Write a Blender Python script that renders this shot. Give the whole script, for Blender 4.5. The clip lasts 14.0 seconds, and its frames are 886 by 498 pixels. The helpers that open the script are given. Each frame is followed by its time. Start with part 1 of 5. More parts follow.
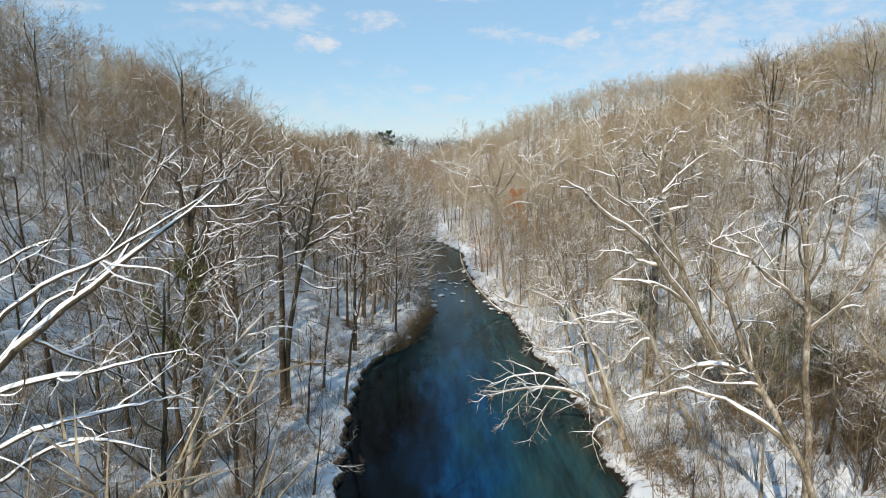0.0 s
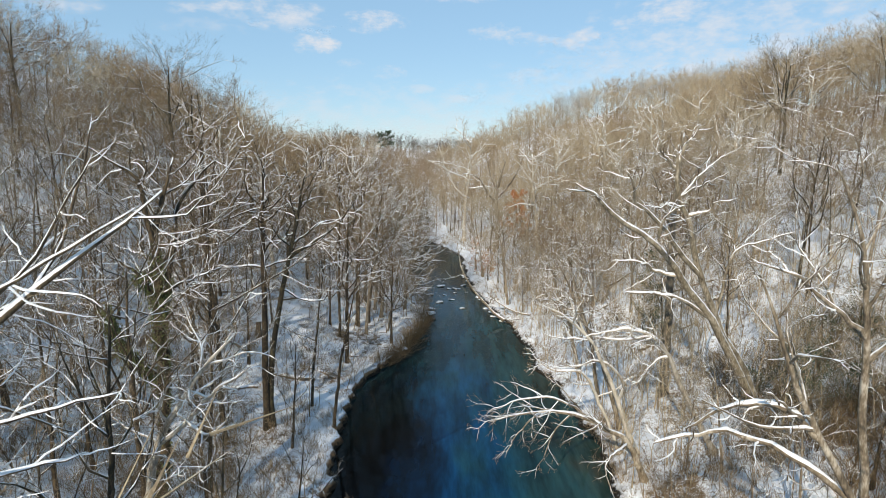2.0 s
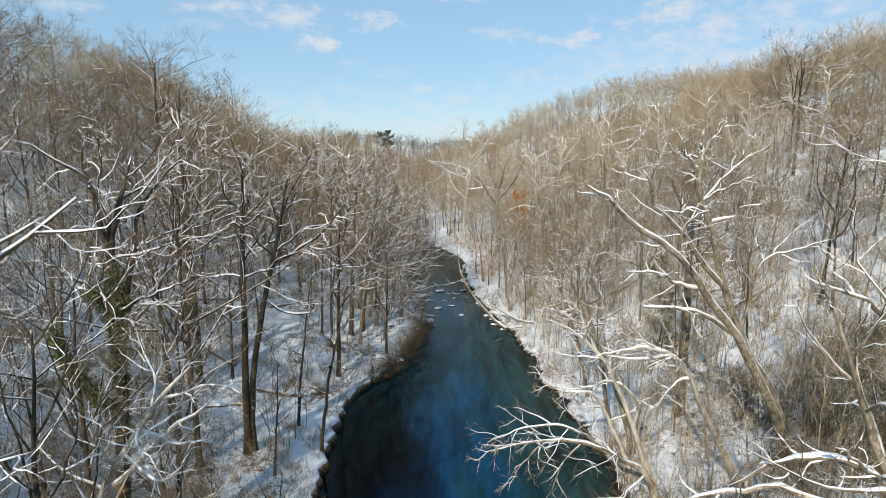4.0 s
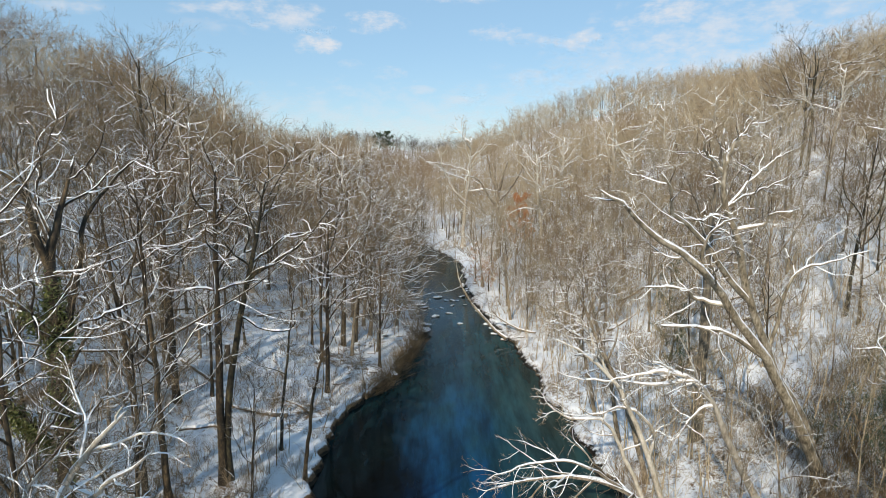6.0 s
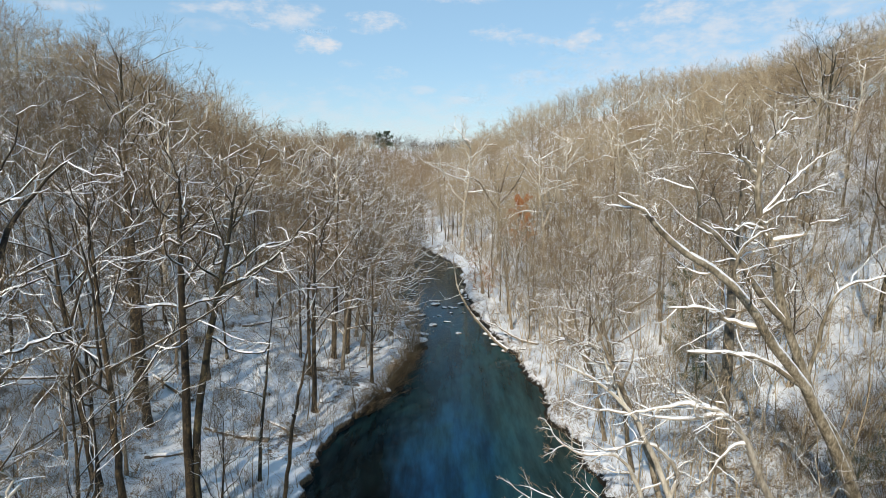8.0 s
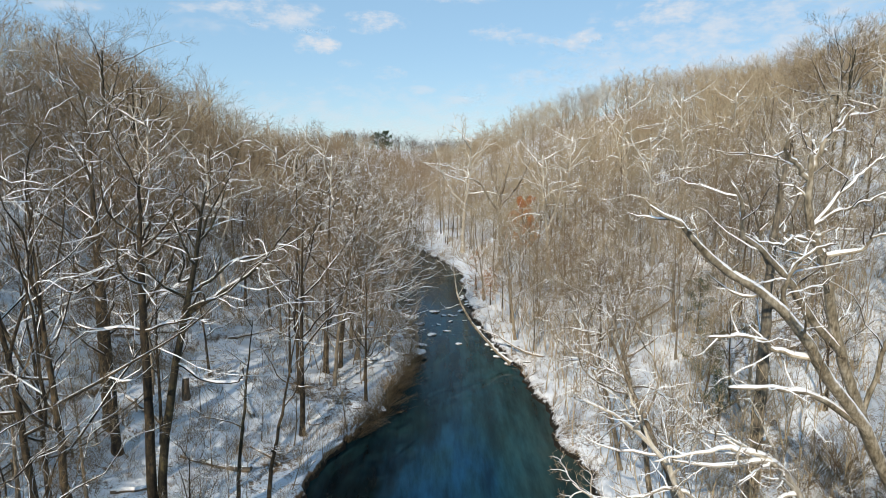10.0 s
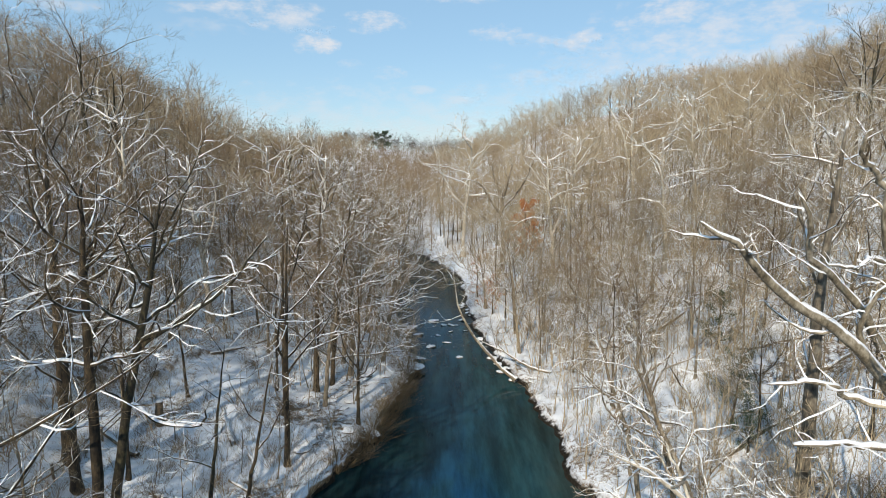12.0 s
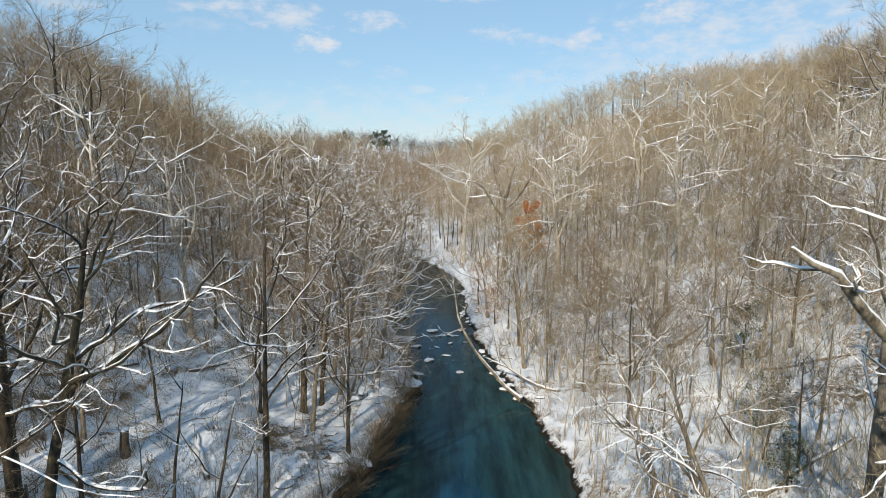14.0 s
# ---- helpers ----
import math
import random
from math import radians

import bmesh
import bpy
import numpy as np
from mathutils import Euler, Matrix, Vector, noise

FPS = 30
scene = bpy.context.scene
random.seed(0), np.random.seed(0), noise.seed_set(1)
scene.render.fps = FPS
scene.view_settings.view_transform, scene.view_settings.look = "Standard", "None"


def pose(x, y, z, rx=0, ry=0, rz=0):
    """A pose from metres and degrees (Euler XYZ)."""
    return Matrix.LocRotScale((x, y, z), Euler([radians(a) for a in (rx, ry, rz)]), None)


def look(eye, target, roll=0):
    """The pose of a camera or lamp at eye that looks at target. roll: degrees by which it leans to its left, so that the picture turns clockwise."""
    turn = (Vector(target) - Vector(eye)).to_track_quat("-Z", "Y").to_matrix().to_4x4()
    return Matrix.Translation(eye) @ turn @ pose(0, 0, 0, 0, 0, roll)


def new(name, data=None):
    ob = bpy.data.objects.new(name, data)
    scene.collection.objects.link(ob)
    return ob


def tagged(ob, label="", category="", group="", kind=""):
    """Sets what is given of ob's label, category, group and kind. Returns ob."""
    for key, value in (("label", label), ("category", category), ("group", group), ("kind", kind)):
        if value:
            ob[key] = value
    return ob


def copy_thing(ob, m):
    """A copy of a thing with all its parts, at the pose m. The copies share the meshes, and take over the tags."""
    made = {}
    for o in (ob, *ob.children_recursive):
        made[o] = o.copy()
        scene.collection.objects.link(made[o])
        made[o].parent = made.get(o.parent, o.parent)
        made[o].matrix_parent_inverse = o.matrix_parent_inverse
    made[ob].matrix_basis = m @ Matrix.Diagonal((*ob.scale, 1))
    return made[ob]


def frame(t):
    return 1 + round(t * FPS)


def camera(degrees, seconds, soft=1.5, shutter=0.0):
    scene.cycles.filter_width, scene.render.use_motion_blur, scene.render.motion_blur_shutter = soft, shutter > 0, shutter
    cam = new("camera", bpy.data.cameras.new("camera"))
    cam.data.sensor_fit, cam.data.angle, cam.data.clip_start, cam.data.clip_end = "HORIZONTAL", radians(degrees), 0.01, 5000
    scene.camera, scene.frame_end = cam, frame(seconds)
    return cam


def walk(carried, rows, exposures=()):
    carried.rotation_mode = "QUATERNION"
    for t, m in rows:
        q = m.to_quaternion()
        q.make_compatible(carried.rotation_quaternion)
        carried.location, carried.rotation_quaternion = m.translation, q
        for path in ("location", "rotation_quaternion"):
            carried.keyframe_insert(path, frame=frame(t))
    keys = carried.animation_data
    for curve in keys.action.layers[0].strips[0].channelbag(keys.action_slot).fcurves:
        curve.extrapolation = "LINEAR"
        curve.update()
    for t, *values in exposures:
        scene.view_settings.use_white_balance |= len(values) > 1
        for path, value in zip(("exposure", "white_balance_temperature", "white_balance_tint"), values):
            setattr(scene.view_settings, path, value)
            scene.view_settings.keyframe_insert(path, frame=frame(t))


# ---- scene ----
cam = camera(73.4, 14.0, soft=0.7)
METRES, EYE, TILT, LEAN, TURN = 34.0, 26.0, -9.3, 0.0, 0.0
ROWS = [
    (0.0, 0.0000, 0.0000, 0.0000, 0.00, 0.00, -0.00),
    (0.5, 0.0019, 0.0342, 0.0065, -0.01, 0.00, 0.00),
    (1.0, 0.0036, 0.0689, 0.0119, -0.01, 0.01, 0.00),
    (1.5, 0.0053, 0.1026, 0.0162, -0.01, 0.02, -0.00),
    (2.0, 0.0072, 0.1366, 0.0205, 0.00, 0.03, -0.00),
    (4.5, 0.0165, 0.3010, 0.0431, 0.03, 0.06, -0.07),
    (5.0, 0.0192, 0.3327, 0.0473, 0.04, 0.10, -0.06),
    (5.5, 0.0228, 0.3659, 0.0533, 0.04, 0.11, -0.08),
    (6.0, 0.0257, 0.3993, 0.0591, 0.04, 0.12, -0.09),
    (6.5, 0.0292, 0.4334, 0.0643, 0.05, 0.12, -0.11),
    (7.0, 0.0316, 0.4673, 0.0693, 0.05, 0.15, -0.12),
    (7.5, 0.0345, 0.5020, 0.0751, 0.07, 0.15, -0.13),
    (8.0, 0.0367, 0.5376, 0.0809, 0.07, 0.16, -0.15),
    (10.5, 0.0377, 0.7097, 0.1120, 0.02, 0.14, -0.12),
    (11.0, 0.0385, 0.7459, 0.1191, 0.02, 0.13, -0.14),
    (11.5, 0.0385, 0.7828, 0.1264, 0.02, 0.14, -0.15),
    (12.0, 0.0381, 0.8212, 0.1327, 0.02, 0.15, -0.14),
    (12.5, 0.0385, 0.8608, 0.1397, 0.01, 0.15, -0.16),
    (13.0, 0.0397, 0.9004, 0.1458, 0.00, 0.15, -0.18),
    (13.5, 0.0399, 0.9382, 0.1523, -0.02, 0.15, -0.18),
    (14.0, 0.0392, 0.9756, 0.1583, -0.02, 0.14, -0.22),
]
walk(cam, [(t, pose(0, 0, EYE, TILT, LEAN, TURN) @ pose(METRES * x, METRES * y, METRES * z, 90 + pitch, roll, yaw)) for t, x, y, z, yaw, pitch, roll in ROWS])

# ---- light ----
SUN_EL, SUN_FROM = 33.0, (-0.40, -1.0)      # degrees up; plan direction the light comes from
sun_dir = Vector((SUN_FROM[0], SUN_FROM[1], 0)).normalized() * math.cos(radians(SUN_EL))
sun_dir.z = math.sin(radians(SUN_EL))
world = bpy.data.worlds.new("sky")
scene.world = world
world.use_nodes = True
wn = world.node_tree.nodes
sky = wn.new("ShaderNodeTexSky")
sky.sky_type, sky.sun_disc = "NISHITA", False
sky.sun_elevation = radians(SUN_EL)
sky.sun_rotation = math.atan2(sun_dir.x, sun_dir.y)
sky.altitude, sky.air_density, sky.dust_density, sky.ozone_density = 100, 1.0, 0.15, 3.0
wn["Background"].inputs["Strength"].default_value = 0.13
tint = wn.new("ShaderNodeMix")
tint.data_type = "RGBA"
tint.inputs[0].default_value, tint.inputs[7].default_value = 0.6, (2.9, 4.85, 6.6, 1)      # thin even haze over the clear sky
world.node_tree.links.new(sky.outputs[0], tint.inputs[6])
world.node_tree.links.new(tint.outputs[2], wn["Background"].inputs["Color"])
sun = new("sun", bpy.data.lights.new("sun", "SUN"))
sun.data.energy, sun.data.angle, sun.data.color = 4.3, radians(0.55), (1.0, 0.875, 0.69)
sun.matrix_world = look(sun_dir * 100, (0, 0, 0))
scene.view_settings.exposure = -0.06


# ---- materials ----
def nodes_of(name):
    m = bpy.data.materials.new(name)
    m.use_nodes = True
    return m, m.node_tree.nodes, m.node_tree.links, m.node_tree.nodes["Principled BSDF"]


def noise_node(n, l, coord, scale, detail=4.0, rough=0.6):
    t = n.new("ShaderNodeTexNoise")
    t.inputs["Scale"].default_value, t.inputs["Detail"].default_value, t.inputs["Roughness"].default_value = scale, detail, rough
    l.new(coord, t.inputs["Vector"])
    return t.outputs["Fac"]


def ramp(n, l, fac, stops):
    r = n.new("ShaderNodeValToRGB")
    e = r.color_ramp.elements
    while len(e) < len(stops):
        e.new(0.5)
    for el, (p, c) in zip(e, stops):
        el.position, el.color = p, (*c, 1) if len(c) == 3 else c
    l.new(fac, r.inputs[0])
    return r.outputs["Color"]


def remap(n, l, fac, a, b, lo=0.0, hi=1.0):
    r = n.new("ShaderNodeMapRange")
    r.interpolation_type = "SMOOTHSTEP"
    for k, v in zip(("From Min", "From Max", "To Min", "To Max"), (a, b, lo, hi)):
        r.inputs[k].default_value = v
    l.new(fac, r.inputs["Value"])
    return r.outputs["Result"]


def calc(n, l, op, a, b):
    m = n.new("ShaderNodeMath")
    m.operation = op
    for i, v in enumerate((a, b)):
        if isinstance(v, (int, float)):
            m.inputs[i].default_value = v
        else:
            l.new(v, m.inputs[i])
    return m.outputs[0]


def mix(n, l, fac, a, b):
    m = n.new("ShaderNodeMix")
    m.data_type = "RGBA"
    for s, v in ((0, fac), (6, a), (7, b)):
        if isinstance(v, (int, float)):
            m.inputs[s].default_value = v
        elif isinstance(v, tuple):
            m.inputs[s].default_value = (*v, 1)
        else:
            l.new(v, m.inputs[s])
    return m.outputs[2]


def bump(n, l, bsdf, height, strength, distance):
    b = n.new("ShaderNodeBump")
    b.inputs["Strength"].default_value, b.inputs["Distance"].default_value = strength, distance
    l.new(height, b.inputs["Height"])
    l.new(b.outputs[0], bsdf.inputs["Normal"])


def up_of(n, l):
    g = n.new("ShaderNodeNewGeometry")
    s = n.new("ShaderNodeSeparateXYZ")
    l.new(g.outputs["Normal"], s.inputs[0])
    return s.outputs["Z"]


SNOW = (0.86, 0.88, 0.92)


def bark(name, dark, mid, light, snow_from=0.5, snow_to=0.8, patch=1.2, relief=0.02):
    """Bark in three tones with snow lying on whatever faces up."""
    m, n, l, b = nodes_of(name)
    co = n.new("ShaderNodeTexCoord").outputs["Object"]
    mp = n.new("ShaderNodeMapping")
    mp.inputs["Scale"].default_value = (1, 1, 0.3)
    l.new(co, mp.inputs["Vector"])
    grain = noise_node(n, l, mp.outputs[0], 9.0, 5)
    stains = noise_node(n, l, co, patch, 3)
    tone = calc(n, l, "ADD", calc(n, l, "MULTIPLY", grain, 0.5), calc(n, l, "MULTIPLY", stains, 0.5))
    col = ramp(n, l, tone, [(0.36, dark), (0.5, mid), (0.64, light)])
    rnd = n.new("ShaderNodeObjectInfo").outputs["Random"]
    hs = n.new("ShaderNodeHueSaturation")
    l.new(remap(n, l, rnd, 0, 1, 0.75, 1.25), hs.inputs["Value"])
    l.new(col, hs.inputs["Color"])
    lie = calc(n, l, "ADD", up_of(n, l), calc(n, l, "MULTIPLY", calc(n, l, "SUBTRACT", noise_node(n, l, co, 2.3, 3), 0.5), 0.7))
    col = mix(n, l, remap(n, l, lie, snow_from, snow_to), hs.outputs[0], SNOW)
    l.new(col, b.inputs["Base Color"])
    b.inputs["Roughness"].default_value = 0.85
    bump(n, l, b, grain, 0.8, relief)
    return m


# tones from dark to pale; they partly paint left-side shade and right-side sun
M_bark = bark("brown_bark", (0.010, 0.008, 0.005), (0.042, 0.031, 0.018), (0.135, 0.095, 0.050), 0.42, 0.72)
M_dark = bark("dark_mossy_bark", (0.010, 0.009, 0.006), (0.032, 0.027, 0.016), (0.09, 0.078, 0.038))
M_syc = bark("pale_sycamore_bark", (0.065, 0.05, 0.034), (0.20, 0.16, 0.11), (0.50, 0.45, 0.37), 0.55, 0.85, patch=0.8)
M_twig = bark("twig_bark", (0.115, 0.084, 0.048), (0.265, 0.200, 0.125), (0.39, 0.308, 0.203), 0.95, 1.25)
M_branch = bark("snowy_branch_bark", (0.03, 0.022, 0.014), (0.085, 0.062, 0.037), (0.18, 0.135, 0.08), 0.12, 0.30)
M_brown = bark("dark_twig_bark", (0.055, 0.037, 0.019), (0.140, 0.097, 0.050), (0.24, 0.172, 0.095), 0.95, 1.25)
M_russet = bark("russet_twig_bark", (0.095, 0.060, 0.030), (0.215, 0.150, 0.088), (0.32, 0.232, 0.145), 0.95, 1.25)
M_white = bark("white_sycamore_bark", (0.22, 0.185, 0.14), (0.46, 0.42, 0.35), (0.68, 0.64, 0.57), 0.35, 0.65, patch=0.8)
M_branch_far = bark("brown_branch_bark", (0.065, 0.048, 0.03), (0.16, 0.122, 0.078), (0.28, 0.215, 0.135), 0.42, 0.62)
M_blotch = bark("blotched_sycamore_bark", (0.07, 0.055, 0.035), (0.25, 0.21, 0.145), (0.50, 0.45, 0.36), 0.22, 0.45, patch=1.6)
M_grey = bark("grey_brown_bark", (0.06, 0.05, 0.038), (0.16, 0.135, 0.10), (0.32, 0.28, 0.215), 0.42, 0.72)
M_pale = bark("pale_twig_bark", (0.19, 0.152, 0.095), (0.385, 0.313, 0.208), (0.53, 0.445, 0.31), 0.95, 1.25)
M_wood = bark("weathered_wood", (0.07, 0.055, 0.04), (0.15, 0.115, 0.08), (0.26, 0.21, 0.155), 0.8, 1.0)


def snow_material():
    m, n, l, b = nodes_of("snow")
    co = n.new("ShaderNodeTexCoord").outputs["Object"]
    a = noise_node(n, l, co, 0.6, 5)
    l.new(ramp(n, l, a, [(0.3, (0.80, 0.83, 0.89)), (0.6, (0.90, 0.91, 0.93))]), b.inputs["Base Color"])
    b.inputs["Roughness"].default_value = 0.65
    b.inputs["Specular IOR Level"].default_value = 0.25
    bump(n, l, b, noise_node(n, l, co, 14.0, 4), 0.5, 0.03)
    return m


M_snow = snow_material()


def ground_material():
    """Thin snow, with litter and twigs poking through and bare earth on steep faces."""
    m, n, l, b = nodes_of("snowy_ground")
    co = n.new("ShaderNodeTexCoord").outputs["Object"]
    snow = ramp(n, l, noise_node(n, l, co, 0.35, 5), [(0.3, (0.74, 0.79, 0.88)), (0.65, (0.87, 0.90, 0.95))])
    litter = ramp(n, l, noise_node(n, l, co, 3.5, 6, 0.7), [(0.3, (0.05, 0.035, 0.02)), (0.55, (0.16, 0.105, 0.06)), (0.75, (0.30, 0.22, 0.14))])
    big = noise_node(n, l, co, 0.12, 3)
    fine = noise_node(n, l, co, 1.7, 6, 0.75)
    speck = noise_node(n, l, co, 7.0, 4, 0.7)
    thin = calc(n, l, "ADD", calc(n, l, "ADD", calc(n, l, "MULTIPLY", big, 0.5), calc(n, l, "MULTIPLY", fine, 0.45)), calc(n, l, "MULTIPLY", speck, 0.35))
    thin = remap(n, l, thin, 0.665, 0.76)
    steep = calc(n, l, "ADD", up_of(n, l), calc(n, l, "MULTIPLY", calc(n, l, "SUBTRACT", fine, 0.5), 0.5))
    steep = remap(n, l, steep, 0.80, 0.62)
    sep = n.new("ShaderNodeSeparateXYZ")
    l.new(co, sep.inputs[0])
    # near-black waterline band: wet earth with the undercut's shade painted in
    wet_undercut = remap(n, l, calc(n, l, "ADD", sep.outputs["Z"], calc(n, l, "MULTIPLY", calc(n, l, "SUBTRACT", fine, 0.5), 1.5)), 0.40, 0.24)
    bare = calc(n, l, "MAXIMUM", thin, steep)
    earth = ramp(n, l, speck, [(0.35, (0.006, 0.005, 0.004)), (0.7, (0.035, 0.027, 0.017))])
    l.new(mix(n, l, wet_undercut, mix(n, l, bare, snow, litter), earth), b.inputs["Base Color"])
    b.inputs["Roughness"].default_value = 0.75
    b.inputs["Specular IOR Level"].default_value = 0.2
    h = calc(n, l, "ADD", calc(n, l, "MULTIPLY", fine, 1.0), calc(n, l, "MULTIPLY", speck, 0.3))
    bump(n, l, b, h, 0.7, 0.25)
    return m


M_ground = ground_material()


def water_material():
    m, n, l, b = nodes_of("river_water")
    co = n.new("ShaderNodeTexCoord").outputs["Object"]
    sep = n.new("ShaderNodeSeparateXYZ")
    l.new(co, sep.inputs[0])
    mp = n.new("ShaderNodeMapping")
    mp.inputs["Scale"].default_value = (0.16, 0.055, 1)
    l.new(co, mp.inputs["Vector"])
    body = noise_node(n, l, mp.outputs[0], 1.0, 4)
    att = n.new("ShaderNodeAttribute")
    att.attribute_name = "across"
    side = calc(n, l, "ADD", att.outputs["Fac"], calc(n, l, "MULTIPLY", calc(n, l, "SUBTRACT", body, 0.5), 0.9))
    # near-black left and blue middle paint the bank's and sky's reflections; stony right shallows
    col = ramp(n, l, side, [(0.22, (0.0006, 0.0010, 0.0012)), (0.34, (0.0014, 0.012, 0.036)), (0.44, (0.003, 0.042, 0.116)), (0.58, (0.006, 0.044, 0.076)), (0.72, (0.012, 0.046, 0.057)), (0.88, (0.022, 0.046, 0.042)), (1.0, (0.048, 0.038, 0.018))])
    teal_far = remap(n, l, calc(n, l, "ADD", sep.outputs["Y"], calc(n, l, "MULTIPLY", body, 40.0)), 68.0, 112.0)
    col = mix(n, l, calc(n, l, "MULTIPLY", teal_far, 0.85), col, (0.015, 0.046, 0.052))
    # brightness streaks of the water surface, painted into its colour
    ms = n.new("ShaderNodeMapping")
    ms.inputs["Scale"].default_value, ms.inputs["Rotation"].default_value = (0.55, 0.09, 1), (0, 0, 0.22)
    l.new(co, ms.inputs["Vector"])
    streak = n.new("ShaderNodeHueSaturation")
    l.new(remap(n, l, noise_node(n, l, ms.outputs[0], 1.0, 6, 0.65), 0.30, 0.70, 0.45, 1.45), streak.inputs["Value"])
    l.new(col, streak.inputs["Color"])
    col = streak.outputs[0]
    mf = n.new("ShaderNodeMapping")
    mf.inputs["Scale"].default_value = (0.9, 0.45, 1)
    l.new(co, mf.inputs["Vector"])
    riffle = calc(n, l, "MULTIPLY", remap(n, l, sep.outputs["Y"], 101.0, 108.0), remap(n, l, sep.outputs["Y"], 124.0, 116.0))
    foam = calc(n, l, "MULTIPLY", remap(n, l, noise_node(n, l, mf.outputs[0], 1.0, 5, 0.65), 0.60, 0.72), riffle)
    col = mix(n, l, calc(n, l, "MULTIPLY", foam, 0.6), col, (0.62, 0.68, 0.72))
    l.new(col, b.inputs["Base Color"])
    b.inputs["Roughness"].default_value = 0.06
    b.inputs["IOR"].default_value = 1.33
    b.inputs["Specular IOR Level"].default_value = 0.16
    rip = calc(n, l, "ADD", noise_node(n, l, co, 1.1, 3), calc(n, l, "MULTIPLY", noise_node(n, l, co, 0.25, 2), 2.0))
    bump(n, l, b, rip, 0.10, 0.12)
    return m


M_water = water_material()


def rock_material():
    m, n, l, b = nodes_of("wet_rock")
    co = n.new("ShaderNodeTexCoord").outputs["Object"]
    a = noise_node(n, l, co, 2.5, 6)
    col = ramp(n, l, a, [(0.3, (0.03, 0.027, 0.022)), (0.55, (0.11, 0.095, 0.075)), (0.75, (0.20, 0.18, 0.15))])
    lie = calc(n, l, "ADD", up_of(n, l), calc(n, l, "MULTIPLY", calc(n, l, "SUBTRACT", a, 0.5), 0.5))
    l.new(mix(n, l, remap(n, l, lie, 0.48, 0.62), col, SNOW), b.inputs["Base Color"])
    b.inputs["Roughness"].default_value = 0.55
    bump(n, l, b, a, 0.7, 0.05)
    return m


M_rock = rock_material()


def leaf_material(name, dark, light):
    m, n, l, b = nodes_of(name)
    g = n.new("ShaderNodeNewGeometry")
    l.new(ramp(n, l, g.outputs["Random Per Island"], [(0.0, dark), (1.0, light)]), b.inputs["Base Color"])
    b.inputs["Roughness"].default_value = 0.55
    return m


M_ivy = leaf_material("ivy_leaves", (0.045, 0.062, 0.016), (0.19, 0.20, 0.06))
M_green = leaf_material("evergreen_leaves", (0.012, 0.03, 0.014), (0.05, 0.085, 0.04))
M_orange = leaf_material("dry_orange_leaves", (0.30, 0.10, 0.03), (0.55, 0.24, 0.08))
M_tan = leaf_material("dry_tan_leaves", (0.20, 0.12, 0.06), (0.38, 0.26, 0.15))


# ---- mesh helpers ----
def mesh_of(name, v, f3, mats, smooth=True, which=None):
    """A mesh from arrays of vertices and triangles."""
    me = bpy.data.meshes.new(name)
    v, f3 = np.asarray(v, np.float32), np.asarray(f3, np.int32)
    me.vertices.add(len(v))
    me.vertices.foreach_set("co", v.ravel())
    me.loops.add(f3.size)
    me.loops.foreach_set("vertex_index", f3.ravel())
    me.polygons.add(len(f3))
    me.polygons.foreach_set("loop_start", np.arange(0, f3.size, 3, dtype=np.int32))
    me.polygons.foreach_set("loop_total", np.full(len(f3), 3, np.int32))
    me.polygons.foreach_set("use_smooth", np.full(len(f3), smooth))
    if which is not None:
        me.polygons.foreach_set("material_index", np.asarray(which, np.int32))
    for m in mats:
        me.materials.append(m)
    me.update(calc_edges=True)
    me.validate()
    return me


def join(pieces):
    """Several (vertices, triangles) as one."""
    vs, fs, base = [], [], 0
    for v, f in pieces:
        vs.append(v)
        fs.append(f + base)
        base += len(v)
    return (np.concatenate(vs), np.concatenate(fs)) if vs else (np.zeros((0, 3)), np.zeros((0, 3), int))


def part(name, vf, material, parent, label="", smooth=True):
    ob = new(name, mesh_of(name, vf[0], vf[1], [material], smooth))
    ob.parent = parent
    return tagged(ob, label)


def unit(a):
    return a / np.maximum(np.linalg.norm(a, axis=-1, keepdims=True), 1e-9)


def frames_of(P):
    T = unit(np.gradient(P, axis=1))
    mean = unit(P[:, -1] - P[:, 0])
    ref = np.where(np.abs(mean[:, 2:3]) > 0.95, np.array([[0.0, 1.0, 0.0]]), np.array([[0.0, 0.0, 1.0]]))[:, None, :]
    U = unit(np.cross(T, np.broadcast_to(ref, T.shape)))
    return T, U, np.cross(U, T)


def tubes(P, R, k, tip=True, turn=0.0):
    """Tapered tubes along polylines P (N, n, 3) with radii R (N, n); the last ring is a point if tip."""
    N, n, _ = P.shape
    _, U, V = frames_of(P)
    a = np.arange(k) * 2 * np.pi / k - np.pi / 2 + turn
    ring = P[:, :, None, :] + R[:, :, None, None] * (np.cos(a)[None, None, :, None] * U[:, :, None, :] + np.sin(a)[None, None, :, None] * V[:, :, None, :])
    m = n - 1 if tip else n
    per = m * k + (1 if tip else 0)
    body = ring[:, :m].reshape(N, m * k, 3)
    v = np.concatenate([body, P[:, -1:, :]], axis=1) if tip else body
    f = []
    for i in range(m - 1):
        for j in range(k):
            p, q = i * k + j, i * k + (j + 1) % k
            f += [(p, q, q + k), (p, q + k, p + k)]
    if tip:
        f += [((m - 1) * k + j, (m - 1) * k + (j + 1) % k, m * k) for j in range(k)]
    else:
        f += [((m - 1) * k, (m - 1) * k + j, (m - 1) * k + j + 1) for j in range(1, k - 1)]
    f = np.array(f)
    F = (f[None] + (np.arange(N) * per)[:, None, None]).reshape(-1, 3)
    return v.reshape(-1, 3), F


